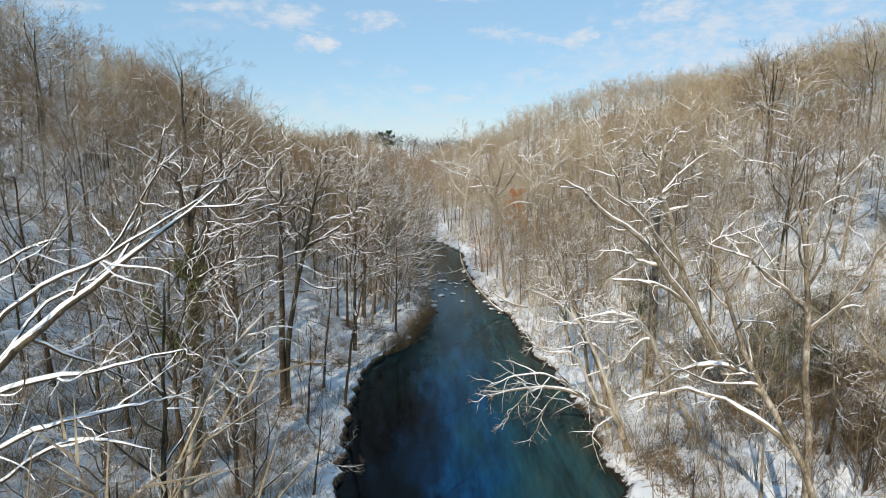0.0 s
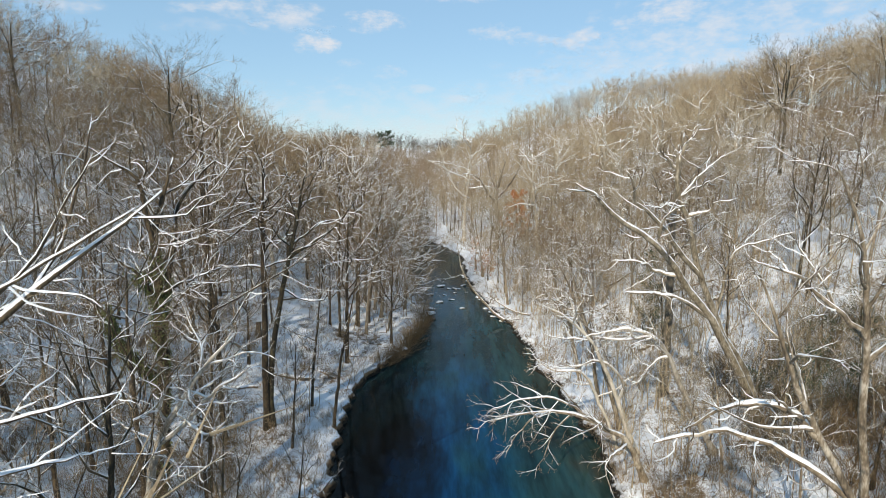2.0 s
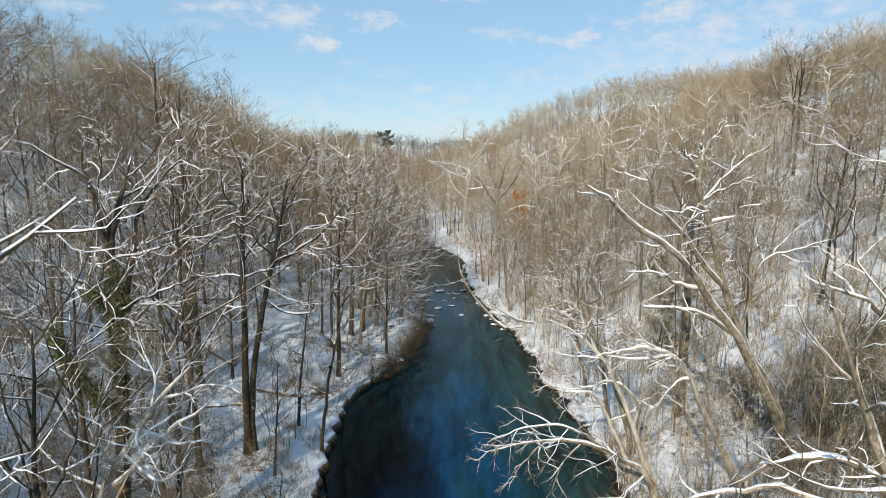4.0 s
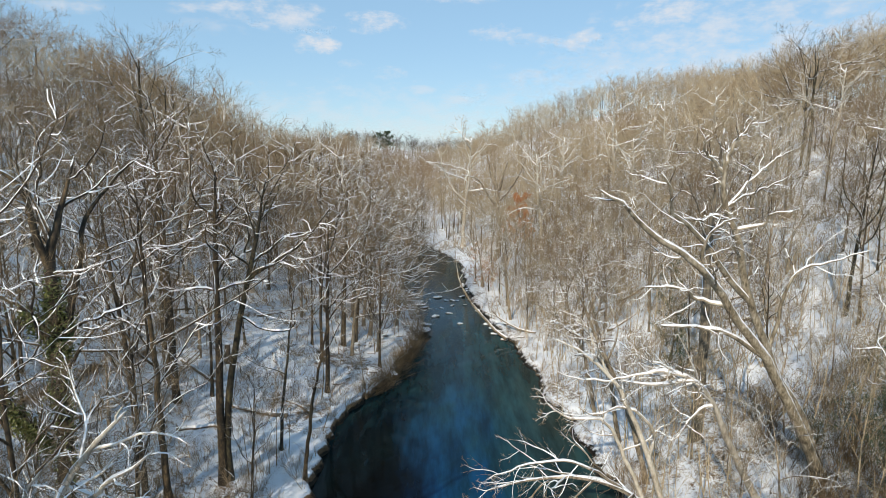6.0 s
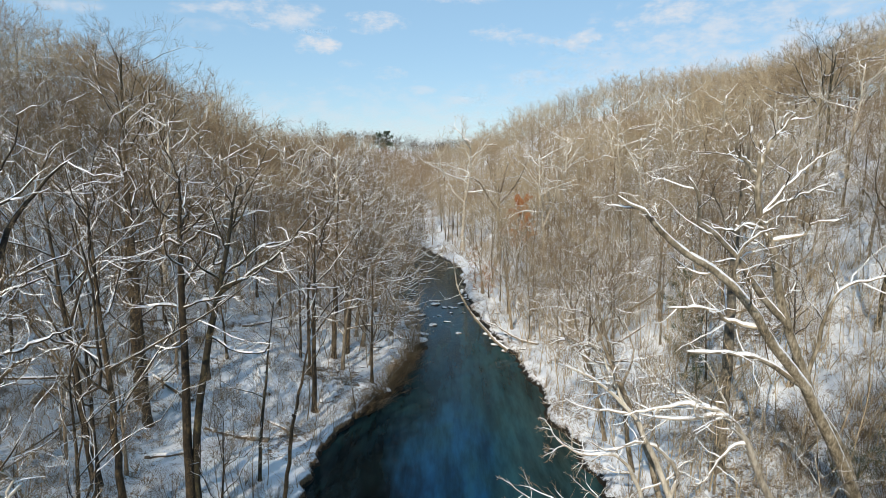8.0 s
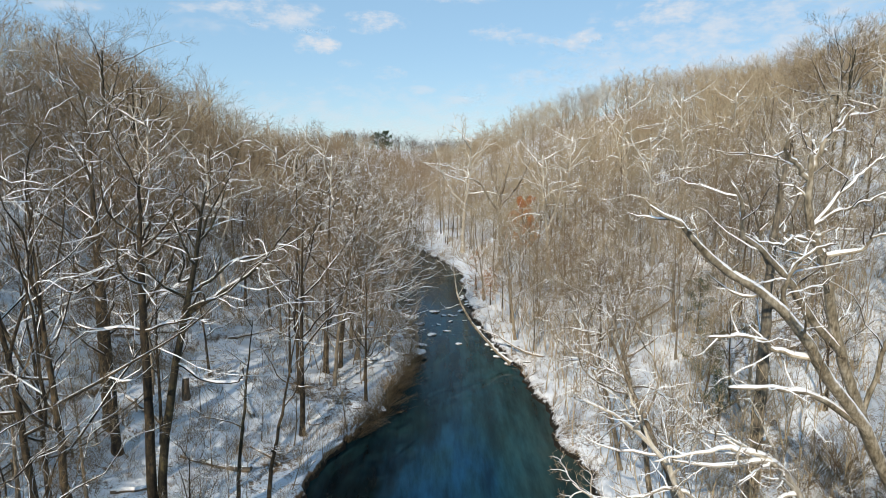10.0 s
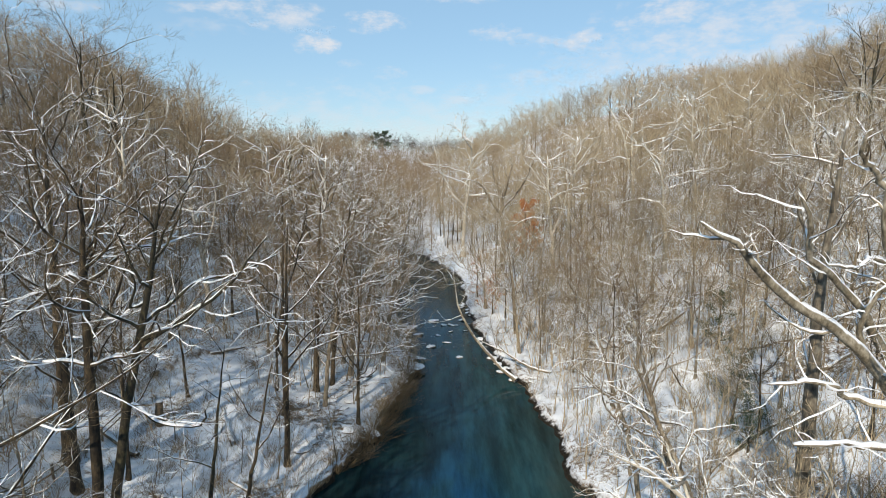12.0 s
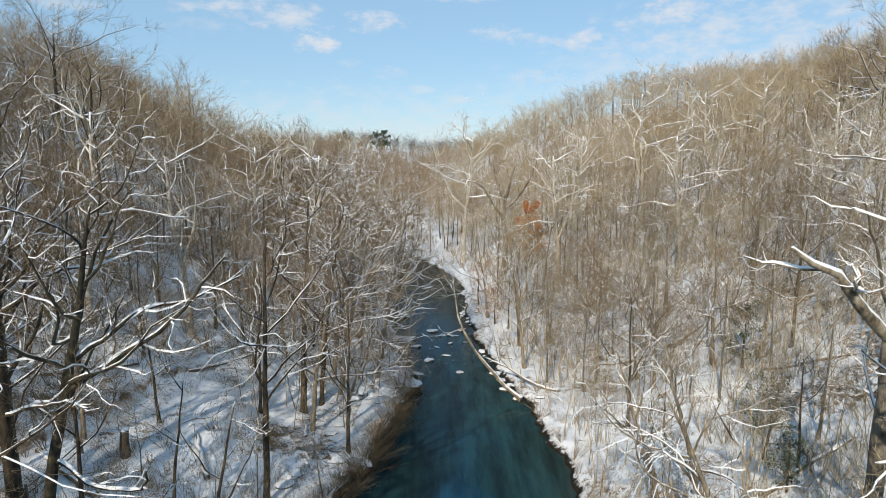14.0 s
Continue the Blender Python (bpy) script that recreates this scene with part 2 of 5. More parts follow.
def snow_caps(P, R, rng, depth=0.05, cover=0.8):
    """Snow lying along the top of tubes: a rounded ridge, thick on level wood and gone on steep wood."""
    T, U, V = frames_of(P)
    level = np.clip(1.25 - np.abs(T[..., 2]) * 1.6, 0, 1)
    u = rng.uniform(0, 1, R.shape) * (rng.uniform(0, 1, R.shape) < cover)
    u = (np.roll(u, 1, 1) + 2 * u + np.roll(u, -1, 1)) / 2.4
    u[:, 0] *= 0.2
    u[:, -1] = 0
    hgt = np.minimum(depth, 0.9 * R) * u * level
    w = R * np.clip(0.25 + 1.4 * u * level, 0.1, 0.9)
    Z = np.array([0, 0, 1.0])
    base = P + V * (np.sqrt(np.maximum(R * R - w * w, 0)) - 0.1 * R)[..., None]
    c = [base - U * w[..., None], P + V * (R * 0.92)[..., None] - U * (w * 0.45)[..., None] + Z * hgt[..., None],
         P + V * (R * 0.92)[..., None] + U * (w * 0.45)[..., None] + Z * hgt[..., None], base + U * w[..., None]]
    N, n = R.shape
    v = np.stack(c, axis=2).reshape(-1, 3)
    f = []
    for i in range(n - 1):
        for j in range(3):
            p = i * 4 + j
            f += [(p, p + 4, p + 5), (p, p + 5, p + 1)]
    F = (np.array(f)[None] + (np.arange(N) * n * 4)[:, None, None]).reshape(-1, 3)
    return v, F


# ---- trees ----
def spline(points, n):
    """n points on a smooth line through a few control points."""
    c = np.array(points, float)
    e = np.vstack([2 * c[0] - c[1], c, 2 * c[-1] - c[-2]])
    out = []
    for s in np.linspace(0, len(c) - 1, n):
        i = min(int(s), len(c) - 2)
        u = s - i
        p0, p1, p2, p3 = e[i:i + 4]
        out.append(0.5 * (2 * p1 + (p2 - p0) * u + (2 * p0 - 5 * p1 + 4 * p2 - p3) * u * u + (3 * p1 - p0 - 3 * p2 + p3) * u ** 3))
    return np.array(out)


def at_t(P, R, idx, t):
    n = P.shape[1]
    s = np.clip(t, 0, 0.999) * (n - 1)
    i = s.astype(int)
    u = (s - i)[:, None]
    p = P[idx, i] * (1 - u) + P[idx, i + 1] * u
    r = R[idx, i] * (1 - u[:, 0]) + R[idx, i + 1] * u[:, 0]
    return p, r, unit(P[idx, i + 1] - P[idx, i])


def sprout(rng, P, R, count, n, start, ratio, angle, lift, crook, rmax, rmin, droop=0.0):
    """A further level of branches out of the branches P."""
    N = len(P)
    idx = np.repeat(np.arange(N), count)
    k = np.tile(np.arange(count), N)
    t = start + (1 - start) * (k + rng.uniform(0.1, 0.9, len(k))) / count
    p, r, d = at_t(P, R, idx, t)
    L0 = np.linalg.norm(np.diff(P, axis=1), axis=2).sum(1)[idx]
    L = L0 * ratio * (1.15 - 0.65 * t) * rng.uniform(0.65, 1.25, len(k))
    phi = k * 2.4 + rng.uniform(0, 6.28, N)[idx] + rng.uniform(-0.5, 0.5, len(k))
    ref = np.where(np.abs(d[:, 2:3]) > 0.9, np.array([[1.0, 0, 0]]), np.array([[0, 0, 1.0]]))
    u = unit(np.cross(d, ref))
    w = np.cross(u, d)
    a = np.radians(rng.normal(angle, angle * 0.2, len(k)))[:, None]
    dd = np.cos(a) * d + np.sin(a) * (np.cos(phi)[:, None] * u + np.sin(phi)[:, None] * w)
    Q = [p]
    up = np.array([0, 0, 1.0])
    for s in range(n - 1):
        dd = unit(dd + up * (lift - droop * s / n) + rng.normal(0, crook, dd.shape))
        Q.append(Q[-1] + dd * (L / (n - 1))[:, None])
    r0 = np.clip(r * 0.62, rmin, rmax)
    rad = r0[:, None] * np.linspace(1, 0.28, n)[None]
    return np.stack(Q, axis=1), rad


def trunk_line(rng, height, r, n=11, sway=0.012, bend=0.0):
    z = np.linspace(0, height, n)
    wob = np.cumsum(rng.normal(0, sway * height / n * 3, (n, 2)), axis=0)
    wob -= wob[0]
    x = wob[:, 0] + bend * (z / height) ** 2 * height
    P = np.stack([x, wob[:, 1], z - 0.4], axis=1)[None]
    R = (r * (1 - 0.82 * (z / height) ** 0.9) * (1 + 0.45 * np.exp(-z / 0.8)))[None]
    return P, R


def tree_parts(name, rng, P, R, material, spec, label, category="tree", snow_depth=0.05, twig_mat=None, limbs=None, k0=9, split=True, branch_mat=None, fine=True, trunk_snow=False):
    """A bare tree: trunk, limbs, the crown of branches and twigs, and the snow that lies on them."""
    root = tagged(new(name), label, category)
    src = [(sprout(rng, P, R, *spec[0]), 6, snow_depth, 0.75)]
    if limbs:
        src.append(((np.stack([a for a, b in limbs]), np.stack([b for a, b in limbs])), 7, snow_depth * 1.3, 0.88))
    trunk = tubes(P, R, k0, False)
    caps = [snow_caps(*s, rng, dep, cov) for s, k, dep, cov in src] + ([snow_caps(P, R * 0.98, rng, snow_depth, 0.95)] if limbs or trunk_snow else [])
    if split:
        part("trunk", trunk, material, root)
        for (LP, LR), k, _, _ in src:
            for i in range(len(LP)):
                part("limb", tubes(LP[i:i + 1], LR[i:i + 1], k), material, root)
    else:
        part("trunk", join([trunk] + [tubes(*s, 5) for s, k, _, _ in src]), material, root)
    second = [sprout(rng, *s, *spec[1]) for s, k, _, _ in src]
    if split and fine:
        caps += [snow_caps(*s, rng, snow_depth * 0.6, 0.75) for s in second]
    third = [sprout(rng, *s, *spec[2]) for s in second]
    wood = join([tubes(*s, 3, True, np.pi) for s in second])
    tw = [tubes(*s, 3) for s in third]
    if len(spec) > 3:
        tw += [tubes(*sprout(rng, *s, *spec[3]), 3) for s in third]
    tw = join(tw)
    v, f = join([wood, tw])
    crown = new("crown", mesh_of("crown", v, f, [branch_mat or M_branch, twig_mat or M_twig], False, np.concatenate([np.zeros(len(wood[1])), np.ones(len(tw[1]))])))
    crown.parent = root
    tagged(crown, "fine bare branches and twigs", kind="stuff")
    tagged(part("snow", join(caps), M_snow, root, "fresh snow lying along the limbs"), kind="stuff")
    return root


# count, points, start, length ratio, angle, lift, crook, largest and smallest radius
SPEC_UPRIGHT = [(11, 9, 0.34, 0.58, 56, 0.14, 0.19, 0.10, 0.04), (6, 6, 0.25, 0.50, 48, 0.09, 0.28, 0.05, 0.021), (6, 3, 0.2, 0.54, 42, 0.14, 0.20, 0.018, 0.012), (6, 2, 0.15, 0.75, 38, 0.10, 0.10, 0.013, 0.010)]
SPEC_CROOKED = [(10, 11, 0.32, 0.68, 58, 0.09, 0.22, 0.125, 0.045), (6, 7, 0.25, 0.46, 50, 0.07, 0.30, 0.056, 0.022), (6, 3, 0.2, 0.54, 46, 0.12, 0.24, 0.018, 0.012), (6, 2, 0.15, 0.75, 40, 0.10, 0.12, 0.013, 0.010)]
SPEC_MID = [(12, 6, 0.26, 0.72, 58, 0.14, 0.20, 0.09, 0.04), (5, 3, 0.2, 0.52, 42, 0.07, 0.16, 0.045, 0.024), (5, 2, 0.2, 0.66, 38, 0.12, 0.12, 0.022, 0.018), (5, 2, 0.15, 0.9, 38, 0.10, 0.10, 0.018, 0.015)]


# ---- the valley ----
BANK_Y = (0, 42, 55, 67, 73, 79, 88, 97, 108, 120, 135, 152, 165, 178, 200, 240, 320, 600)
BANK_L = (-7.5, -8.3, -9.4, -9.6, -7.6, -4.7, -3.5, -1.7, -4.0, -6.2, -7.4, -7.8, -8.0, -10, -24, -60, -130, -400)
BANK_R = (14.5, 14.2, 14.6, 13.2, 12.4, 12.0, 10.9, 9.6, 7.2, 5.8, 5.4, 5.0, 1.0, -4, -15, -48, -116, -384)
HILL_Y = (0, 90, 120, 150, 170, 200, 250, 350, 600)
HILL_L = (-9, -4, -6, -8, -10, -24, -62, -140, -400)
HILL_R = (14, 11, 7, 5, 3, -2, -19, -37, -70)


def waves(x, y, size, seed):
    """Smooth random relief of about unit height and the given size in metres."""
    g = np.random.RandomState(seed)
    out = 0
    for _ in range(7):
        a, ph, s = g.uniform(0, 6.28), g.uniform(0, 6.28), 6.28 / (size * g.uniform(0.6, 1.7))
        out = out + np.sin((x * np.cos(a) + y * np.sin(a)) * s + ph + 1.3 * np.sin((x * np.sin(a) - y * np.cos(a)) * s * 0.6 + ph * 2))
    return out / 3.5


def soft(d, k=4.0):
    return k * np.log1p(np.exp(np.clip(d / k, -40, 40)))


def step(a, b, v):
    s = np.clip((v - a) / (b - a), 0, 1)
    return s * s * (3 - 2 * s)


def bank_left(y):
    return np.interp(y, BANK_Y, BANK_L) + 0.35 * waves(y, y * 0.3, 5.0, 11) + 0.20 * waves(y, y * 0.2, 2.2, 12) + 0.16 * waves(y, y * 0.15, 0.95, 15)


def bank_right(y):
    return np.interp(y, BANK_Y, BANK_R) + 0.5 * waves(y, y * 0.3, 7.0, 13) + 0.25 * waves(y, y * 0.2, 1.8, 14)


def land(x, y):
    """Height of the ground over the river's surface."""
    x, y = np.asarray(x, float), np.asarray(y, float)
    dl, dr = bank_left(y) - x, x - bank_right(y)
    hl, hr = np.interp(y, HILL_Y, HILL_L) - x, x - np.interp(y, HILL_Y, HILL_R)
    zl = -0.3 + 0.95 * step(-0.35, 0.25, dl) + 0.05 * np.clip(dl, 0, 30) + 0.60 * soft(hl - 16)
    zl = np.where(zl > 34, 34 + 14 * np.tanh((zl - 34) / 14), zl)
    zr = -0.3 + 0.90 * step(-0.8, 0.7, dr) + 0.08 * np.clip(dr, 0, 30) + (0.39 + 0.02 * step(140, 220, y) + 0.06 * step(230, 330, y)) * soft(hr - 9)
    zr = np.where(zr > 26, 26 + 21 * np.tanh((zr - 26) / 18), zr)
    zr = zr - 5.5 * np.exp(-((y - 222) / 34) ** 2) * step(18, 30, zr)
    zr = zr * (1 - 0.7 * step(300, 480, y))
    z = np.where(dl > dr, zl, zr)
    z = z + 11 * step(330, 600, y) * step(-900, -20, -np.abs(x))
    z = z + 19 * step(185, 290, y) * np.exp(-((x + 76) / 48) ** 2)
    z = z - 0.5 * np.exp(-((x + 28.4 - 0.2 * (y - 66) - 0.5 * np.sin(y * 0.35)) / 0.45) ** 2) * step(48, 56, y) * step(-118, -108, -y)
    z = z + 6.0 * np.exp(-((x + 51) / 15) ** 2 - ((y - 168) / 26) ** 2)
    d = np.maximum(dl, dr)
    z = z + step(0, 8, d) * (0.7 * waves(x, y, 22, 1) + 0.25 * waves(x, y, 6, 2)) + step(0, 1.5, d) * (0.10 * waves(x, y, 2.2, 3) + 0.05 * waves(x, y, 0.9, 4))
    return np.where(d > -0.9, z, np.minimum(z, -0.25) - 0.9 * step(0.9, 5.0, -d))


def spread(core, far, grow=1.16):
    """Even steps in the core, wider and wider steps out to far on both sides."""
    a = list(core)
    s = core[-1] - core[-2]
    hi = [a[-1]]
    while hi[-1] < far[1]:
        s = min(s * grow, 260)
        hi.append(hi[-1] + s)
    s = core[1] - core[0]
    lo = [a[0]]
    while lo[-1] > far[0]:
        s = min(s * grow, 260)
        lo.append(lo[-1] - s)
    return np.array(lo[:0:-1] + a + hi[1:])


gx = spread(np.concatenate([np.arange(-34, -12, 0.5), np.arange(-12, 17, 0.25), np.arange(17, 34.01, 0.5)]), (-3200, 3200), 1.10)
gy = spread(np.arange(38, 112, 0.38), (-3000, 3600), 1.08)
GX, GY = np.meshgrid(gx, gy)
GZ = land(GX, GY)
nx, ny = len(gx), len(gy)
q = (np.arange(ny - 1)[:, None] * nx + np.arange(nx - 1)[None]).ravel()
tri = np.concatenate([np.stack([q, q + 1, q + nx + 1], 1), np.stack([q, q + nx + 1, q + nx], 1)])
ground = new("ground", mesh_of("ground", np.stack([GX.ravel(), GY.ravel(), GZ.ravel()], 1), tri, [M_ground]))
tagged(ground, "snow-covered valley floor and wooded hillsides with leaf litter", "ground", kind="structure")

wy = np.concatenate([np.arange(-40, 180, 1.0), np.arange(180, 420, 6.0)])
wl, wr = np.interp(wy, BANK_Y, BANK_L) - 1.2, np.interp(wy, BANK_Y, BANK_R) + 1.2
u = np.linspace(0, 1, 13)
WX = wl[:, None] * (1 - u) + wr[:, None] * u
WY = np.repeat(wy[:, None], 13, 1)
q = (np.arange(len(wy) - 1)[:, None] * 13 + np.arange(12)[None]).ravel()
tri = np.concatenate([np.stack([q, q + 1, q + 14], 1), np.stack([q, q + 14, q + 13], 1)])
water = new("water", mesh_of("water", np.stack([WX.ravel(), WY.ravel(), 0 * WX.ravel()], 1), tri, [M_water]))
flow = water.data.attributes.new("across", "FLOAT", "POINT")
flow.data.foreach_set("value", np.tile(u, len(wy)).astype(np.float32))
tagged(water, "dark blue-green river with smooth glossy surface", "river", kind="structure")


# ---- clouds, far beyond the valley ----
def cloud_material():
    m, n, l, b = nodes_of("cloud")
    n.remove(b)
    tc = n.new("ShaderNodeTexCoord")
    mp = n.new("ShaderNodeMapping")
    mp.inputs["Location"].default_value = (-1, -1, -1)
    mp.inputs["Scale"].default_value = (2, 2, 2)
    l.new(tc.outputs["Generated"], mp.inputs["Vector"])
    sep = n.new("ShaderNodeSeparateXYZ")
    l.new(mp.outputs[0], sep.inputs[0])
    r2 = calc(n, l, "ADD", calc(n, l, "POWER", calc(n, l, "ABSOLUTE", sep.outputs["X"], 0), 2.0), calc(n, l, "POWER", calc(n, l, "ABSOLUTE", sep.outputs["Z"], 0), 2.0))
    fall = calc(n, l, "SUBTRACT", 1.0, r2)
    ml = n.new("ShaderNodeMapping")
    ml.inputs["Scale"].default_value = (1.0, 1.0, 1.9)
    l.new(tc.outputs["Object"], ml.inputs["Vector"])
    place = n.new("ShaderNodeVectorMath")
    l.new(ml.outputs[0], place.inputs[0])
    l.new(n.new("ShaderNodeObjectInfo").outputs["Location"], place.inputs[1])
    puff = noise_node(n, l, place.outputs[0], 0.0075, 7, 0.62)
    rnd = n.new("ShaderNodeObjectInfo").outputs["Color"]
    dense = calc(n, l, "ADD", calc(n, l, "MULTIPLY", fall, 0.55), calc(n, l, "MULTIPLY", calc(n, l, "SUBTRACT", puff, 0.5), 2.0))
    a = remap(n, l, dense, 0.10, 0.95)
    edge = remap(n, l, fall, 0.0, 0.35)
    a = calc(n, l, "MULTIPLY", a, edge)
    sc = n.new("ShaderNodeSeparateColor")
    l.new(rnd, sc.inputs[0])
    a = calc(n, l, "MULTIPLY", a, sc.outputs[0])
    # the sheets emit their brightness in place of sunlight on them
    em = n.new("ShaderNodeEmission")
    em.inputs["Color"].default_value, em.inputs["Strength"].default_value = (0.93, 0.95, 1.0, 1), 0.86
    tr = n.new("ShaderNodeBsdfTransparent")
    ms = n.new("ShaderNodeMixShader")
    l.new(a, ms.inputs[0])
    l.new(tr.outputs[0], ms.inputs[1])
    l.new(em.outputs[0], ms.inputs[2])
    l.new(ms.outputs[0], n["Material Output"].inputs["Surface"])
    return m


M_cloud = cloud_material()


def cloud(azimuth, elevation, wide, high, density):
    """A cloud or horizon haze patch at a bearing and height in degrees, its width and height in degrees."""
    D = 4300.0
    w, h = D * math.tan(radians(wide)) / 2, D * math.tan(radians(high)) / 2
    cols, rws = 16, 8
    s, t = np.meshgrid(np.linspace(-1, 1, cols), np.linspace(-1, 1, rws))
    v = np.stack([s.ravel() * w, -(1 - s.ravel() ** 2 * 0.5 - t.ravel() ** 2 * 0.5) * 60, t.ravel() * h], 1)
    q = (np.arange(rws - 1)[:, None] * cols + np.arange(cols - 1)[None]).ravel()
    f = np.concatenate([np.stack([q, q + 1, q + cols + 1], 1), np.stack([q, q + cols + 1, q + cols], 1)])
    ob = new("cloud", mesh_of("cloud", v, f, [M_cloud]))
    e, a = radians(elevation), radians(azimuth)
    ob.matrix_world = Matrix.Translation((D * math.sin(a) * math.cos(e), D * math.cos(a) * math.cos(e), D * math.sin(e) + 26)) @ pose(0, 0, 0, 0, 0, -azimuth)
    ob.color = (density, density, density, 1)
    ob.visible_shadow = False
    tagged(ob, "self-lit white cloud and haze patch in a pale blue sky", "cloud", "clouds in the sky", "structure")


# the broad low entries are painted haze that whitens the horizon
for c in ((-11.5, 9.5, 4.8, 2.6, 1.0), (-17.0, 12.0, 15.0, 3.0, 0.75), (-13.3, 11.0, 8.0, 1.8, 0.6), (-6.4, 11.5, 7.0, 2.4, 0.85), (4.8, 10.7, 5.5, 1.9, 0.8), (8.2, 10.0, 5.0, 1.7, 0.65),
          (12.4, 9.9, 5.4, 2.5, 0.95), (20.2, 11.8, 7.0, 2.8, 0.85), (-5.0, 7.1, 3.8, 1.7, 0.55), (8.2, 7.0, 4.0, 1.3, 0.4), (-2.2, 5.7, 3.5, 1.1, 0.4), (1.9, 4.9, 4.0, 1.1, 0.4), (-8.6, 7.9, 3.0, 1.1, 0.4),
          (1.5, 13.6, 9.0, 1.4, 0.8), (28.0, 9.5, 34.0, 11.0, 0.66), (-31.5, 11.4, 7.0, 2.2, 0.6), (-21.0, 10.4, 9.0, 2.0, 0.3), (18.0, 7.0, 30.0, 6.0, 0.4), (4.0, 2.0, 84.0, 11.0, 0.36)):
    cloud(*c)


# ---- the trees that stand out ----
def ground_at(x, y):
    return float(land(x, y))


def own_tree(name, rng, lines, radii, material, spec, label, limbs=(), **more):
    """A tree of a shape of its own: the trunk as a line of control points in the valley, then limbs the same way."""
    base = np.array(lines[0], float)
    P = (spline(lines, 20) - base)[None]
    P[0, 2:-1] += rng.normal(0, 0.035, P[0, 2:-1].shape)
    R = np.interp(np.linspace(0, 1, 20), np.linspace(0, 1, len(radii)), radii)[None]
    R[0, 0] *= 1.5
    lm = []
    for pts, r0, r1 in limbs:
        c = [np.array(p, float) for p in pts]
        c[0] = base + P[0][np.argmin(np.linalg.norm(P[0] + base - c[0], axis=1))]
        Q = spline(c, 16) - base
        Q[1:-1] += np.cumsum(rng.normal(0, 0.10, Q[1:-1].shape), axis=0) * np.linspace(1, 0.4, len(Q) - 2)[:, None] * 0.4 + rng.normal(0, 0.035, Q[1:-1].shape)
        lm.append((Q, np.linspace(r0, r1, 16)))
    t = tree_parts(name, rng, P, R, material, spec, label, limbs=lm or None, **more)
    t.location = base
    return t


CROWDED = [(13, 9, 0.22, 0.70, 58, 0.09, 0.20, 0.10, 0.04), (7, 6, 0.2, 0.46, 48, 0.07, 0.26, 0.045, 0.022), (5, 3, 0.2, 0.6, 44, 0.04, 0.20, 0.018, 0.014), (4, 2, 0.2, 0.75, 38, 0.02, 0.10, 0.014, 0.012)]
WHITE = [(11, 9, 0.35, 0.62, 58, 0.09, 0.24, 0.17, 0.08), (5, 6, 0.25, 0.48, 50, 0.07, 0.26, 0.075, 0.035), (4, 3, 0.2, 0.5, 44, 0.05, 0.2, 0.026, 0.02), (3, 2, 0.2, 0.7, 36, 0.03, 0.1, 0.018, 0.015)]
rg = np.random.RandomState(8)
HERO = []          # plan places kept clear of the general forest


def hero(x, y, r=3.0):
    HERO.append((x, y, r))


SPARSE = [(6, 10, 0.45, 0.34, 52, 0.06, 0.18, 0.09, 0.035), (6, 8, 0.2, 0.40, 52, 0.06, 0.24, 0.045, 0.017), (6, 4, 0.2, 0.45, 46, 0.05, 0.24, 0.016, 0.011), (4, 2, 0.2, 0.62, 40, 0.03, 0.12, 0.010, 0.008)]
STUBBY = [(6, 8, 0.40, 0.13, 52, 0.06, 0.22, 0.08, 0.035), (6, 7, 0.2, 0.50, 52, 0.06, 0.26, 0.045, 0.017)] + SPARSE[2:]

# leaning sycamore over the right bank, two stems
z0 = ground_at(26.5, 51)
own_tree("sycamore_tree", rg, [(26.5, 51, z0 - 0.5), (24.6, 50.4, 7.5), (22.2, 50.0, 11.4), (20.8, 49.8, 13.7), (18.7, 49.5, 16.1), (17.8, 49.2, 17.5), (15.9, 49.0, 19.4), (13.5, 48.8, 20.9), (12.1, 48.5, 22.1), (11.2, 48.2, 23.0), (9.9, 48.0, 23.7)], (0.36, 0.34, 0.31, 0.29, 0.27, 0.25, 0.22, 0.19, 0.15, 0.11, 0.05), M_blotch, STUBBY,
         "large leaning sycamore with pale crooked limbs under snow", snow_depth=0.07,
         limbs=[([(21.0, 50.0, 13.5), (19.3, 49.6, 14.4), (17.8, 49.2, 14.9), (15.9, 48.9, 15.2), (14.0, 48.5, 15.5)], 0.19, 0.07),
                ([(18.5, 50.0, 16.4), (16.6, 49.5, 16.9), (15.6, 49.0, 17.7), (14.2, 48.5, 18.0), (12.6, 48.0, 18.0)], 0.14, 0.05),
                ([(17.6, 49.8, 18.2), (16.8, 49.5, 19.3), (16.8, 49.1, 20.6), (17.6, 48.8, 21.6), (18.3, 48.5, 22.0)], 0.13, 0.06),
                ([(13.6, 49.0, 20.7), (14.0, 48.7, 21.2), (13.5, 48.3, 21.8), (13.0, 48.0, 22.3)], 0.08, 0.03)])
z1 = ground_at(27.2, 52.6)
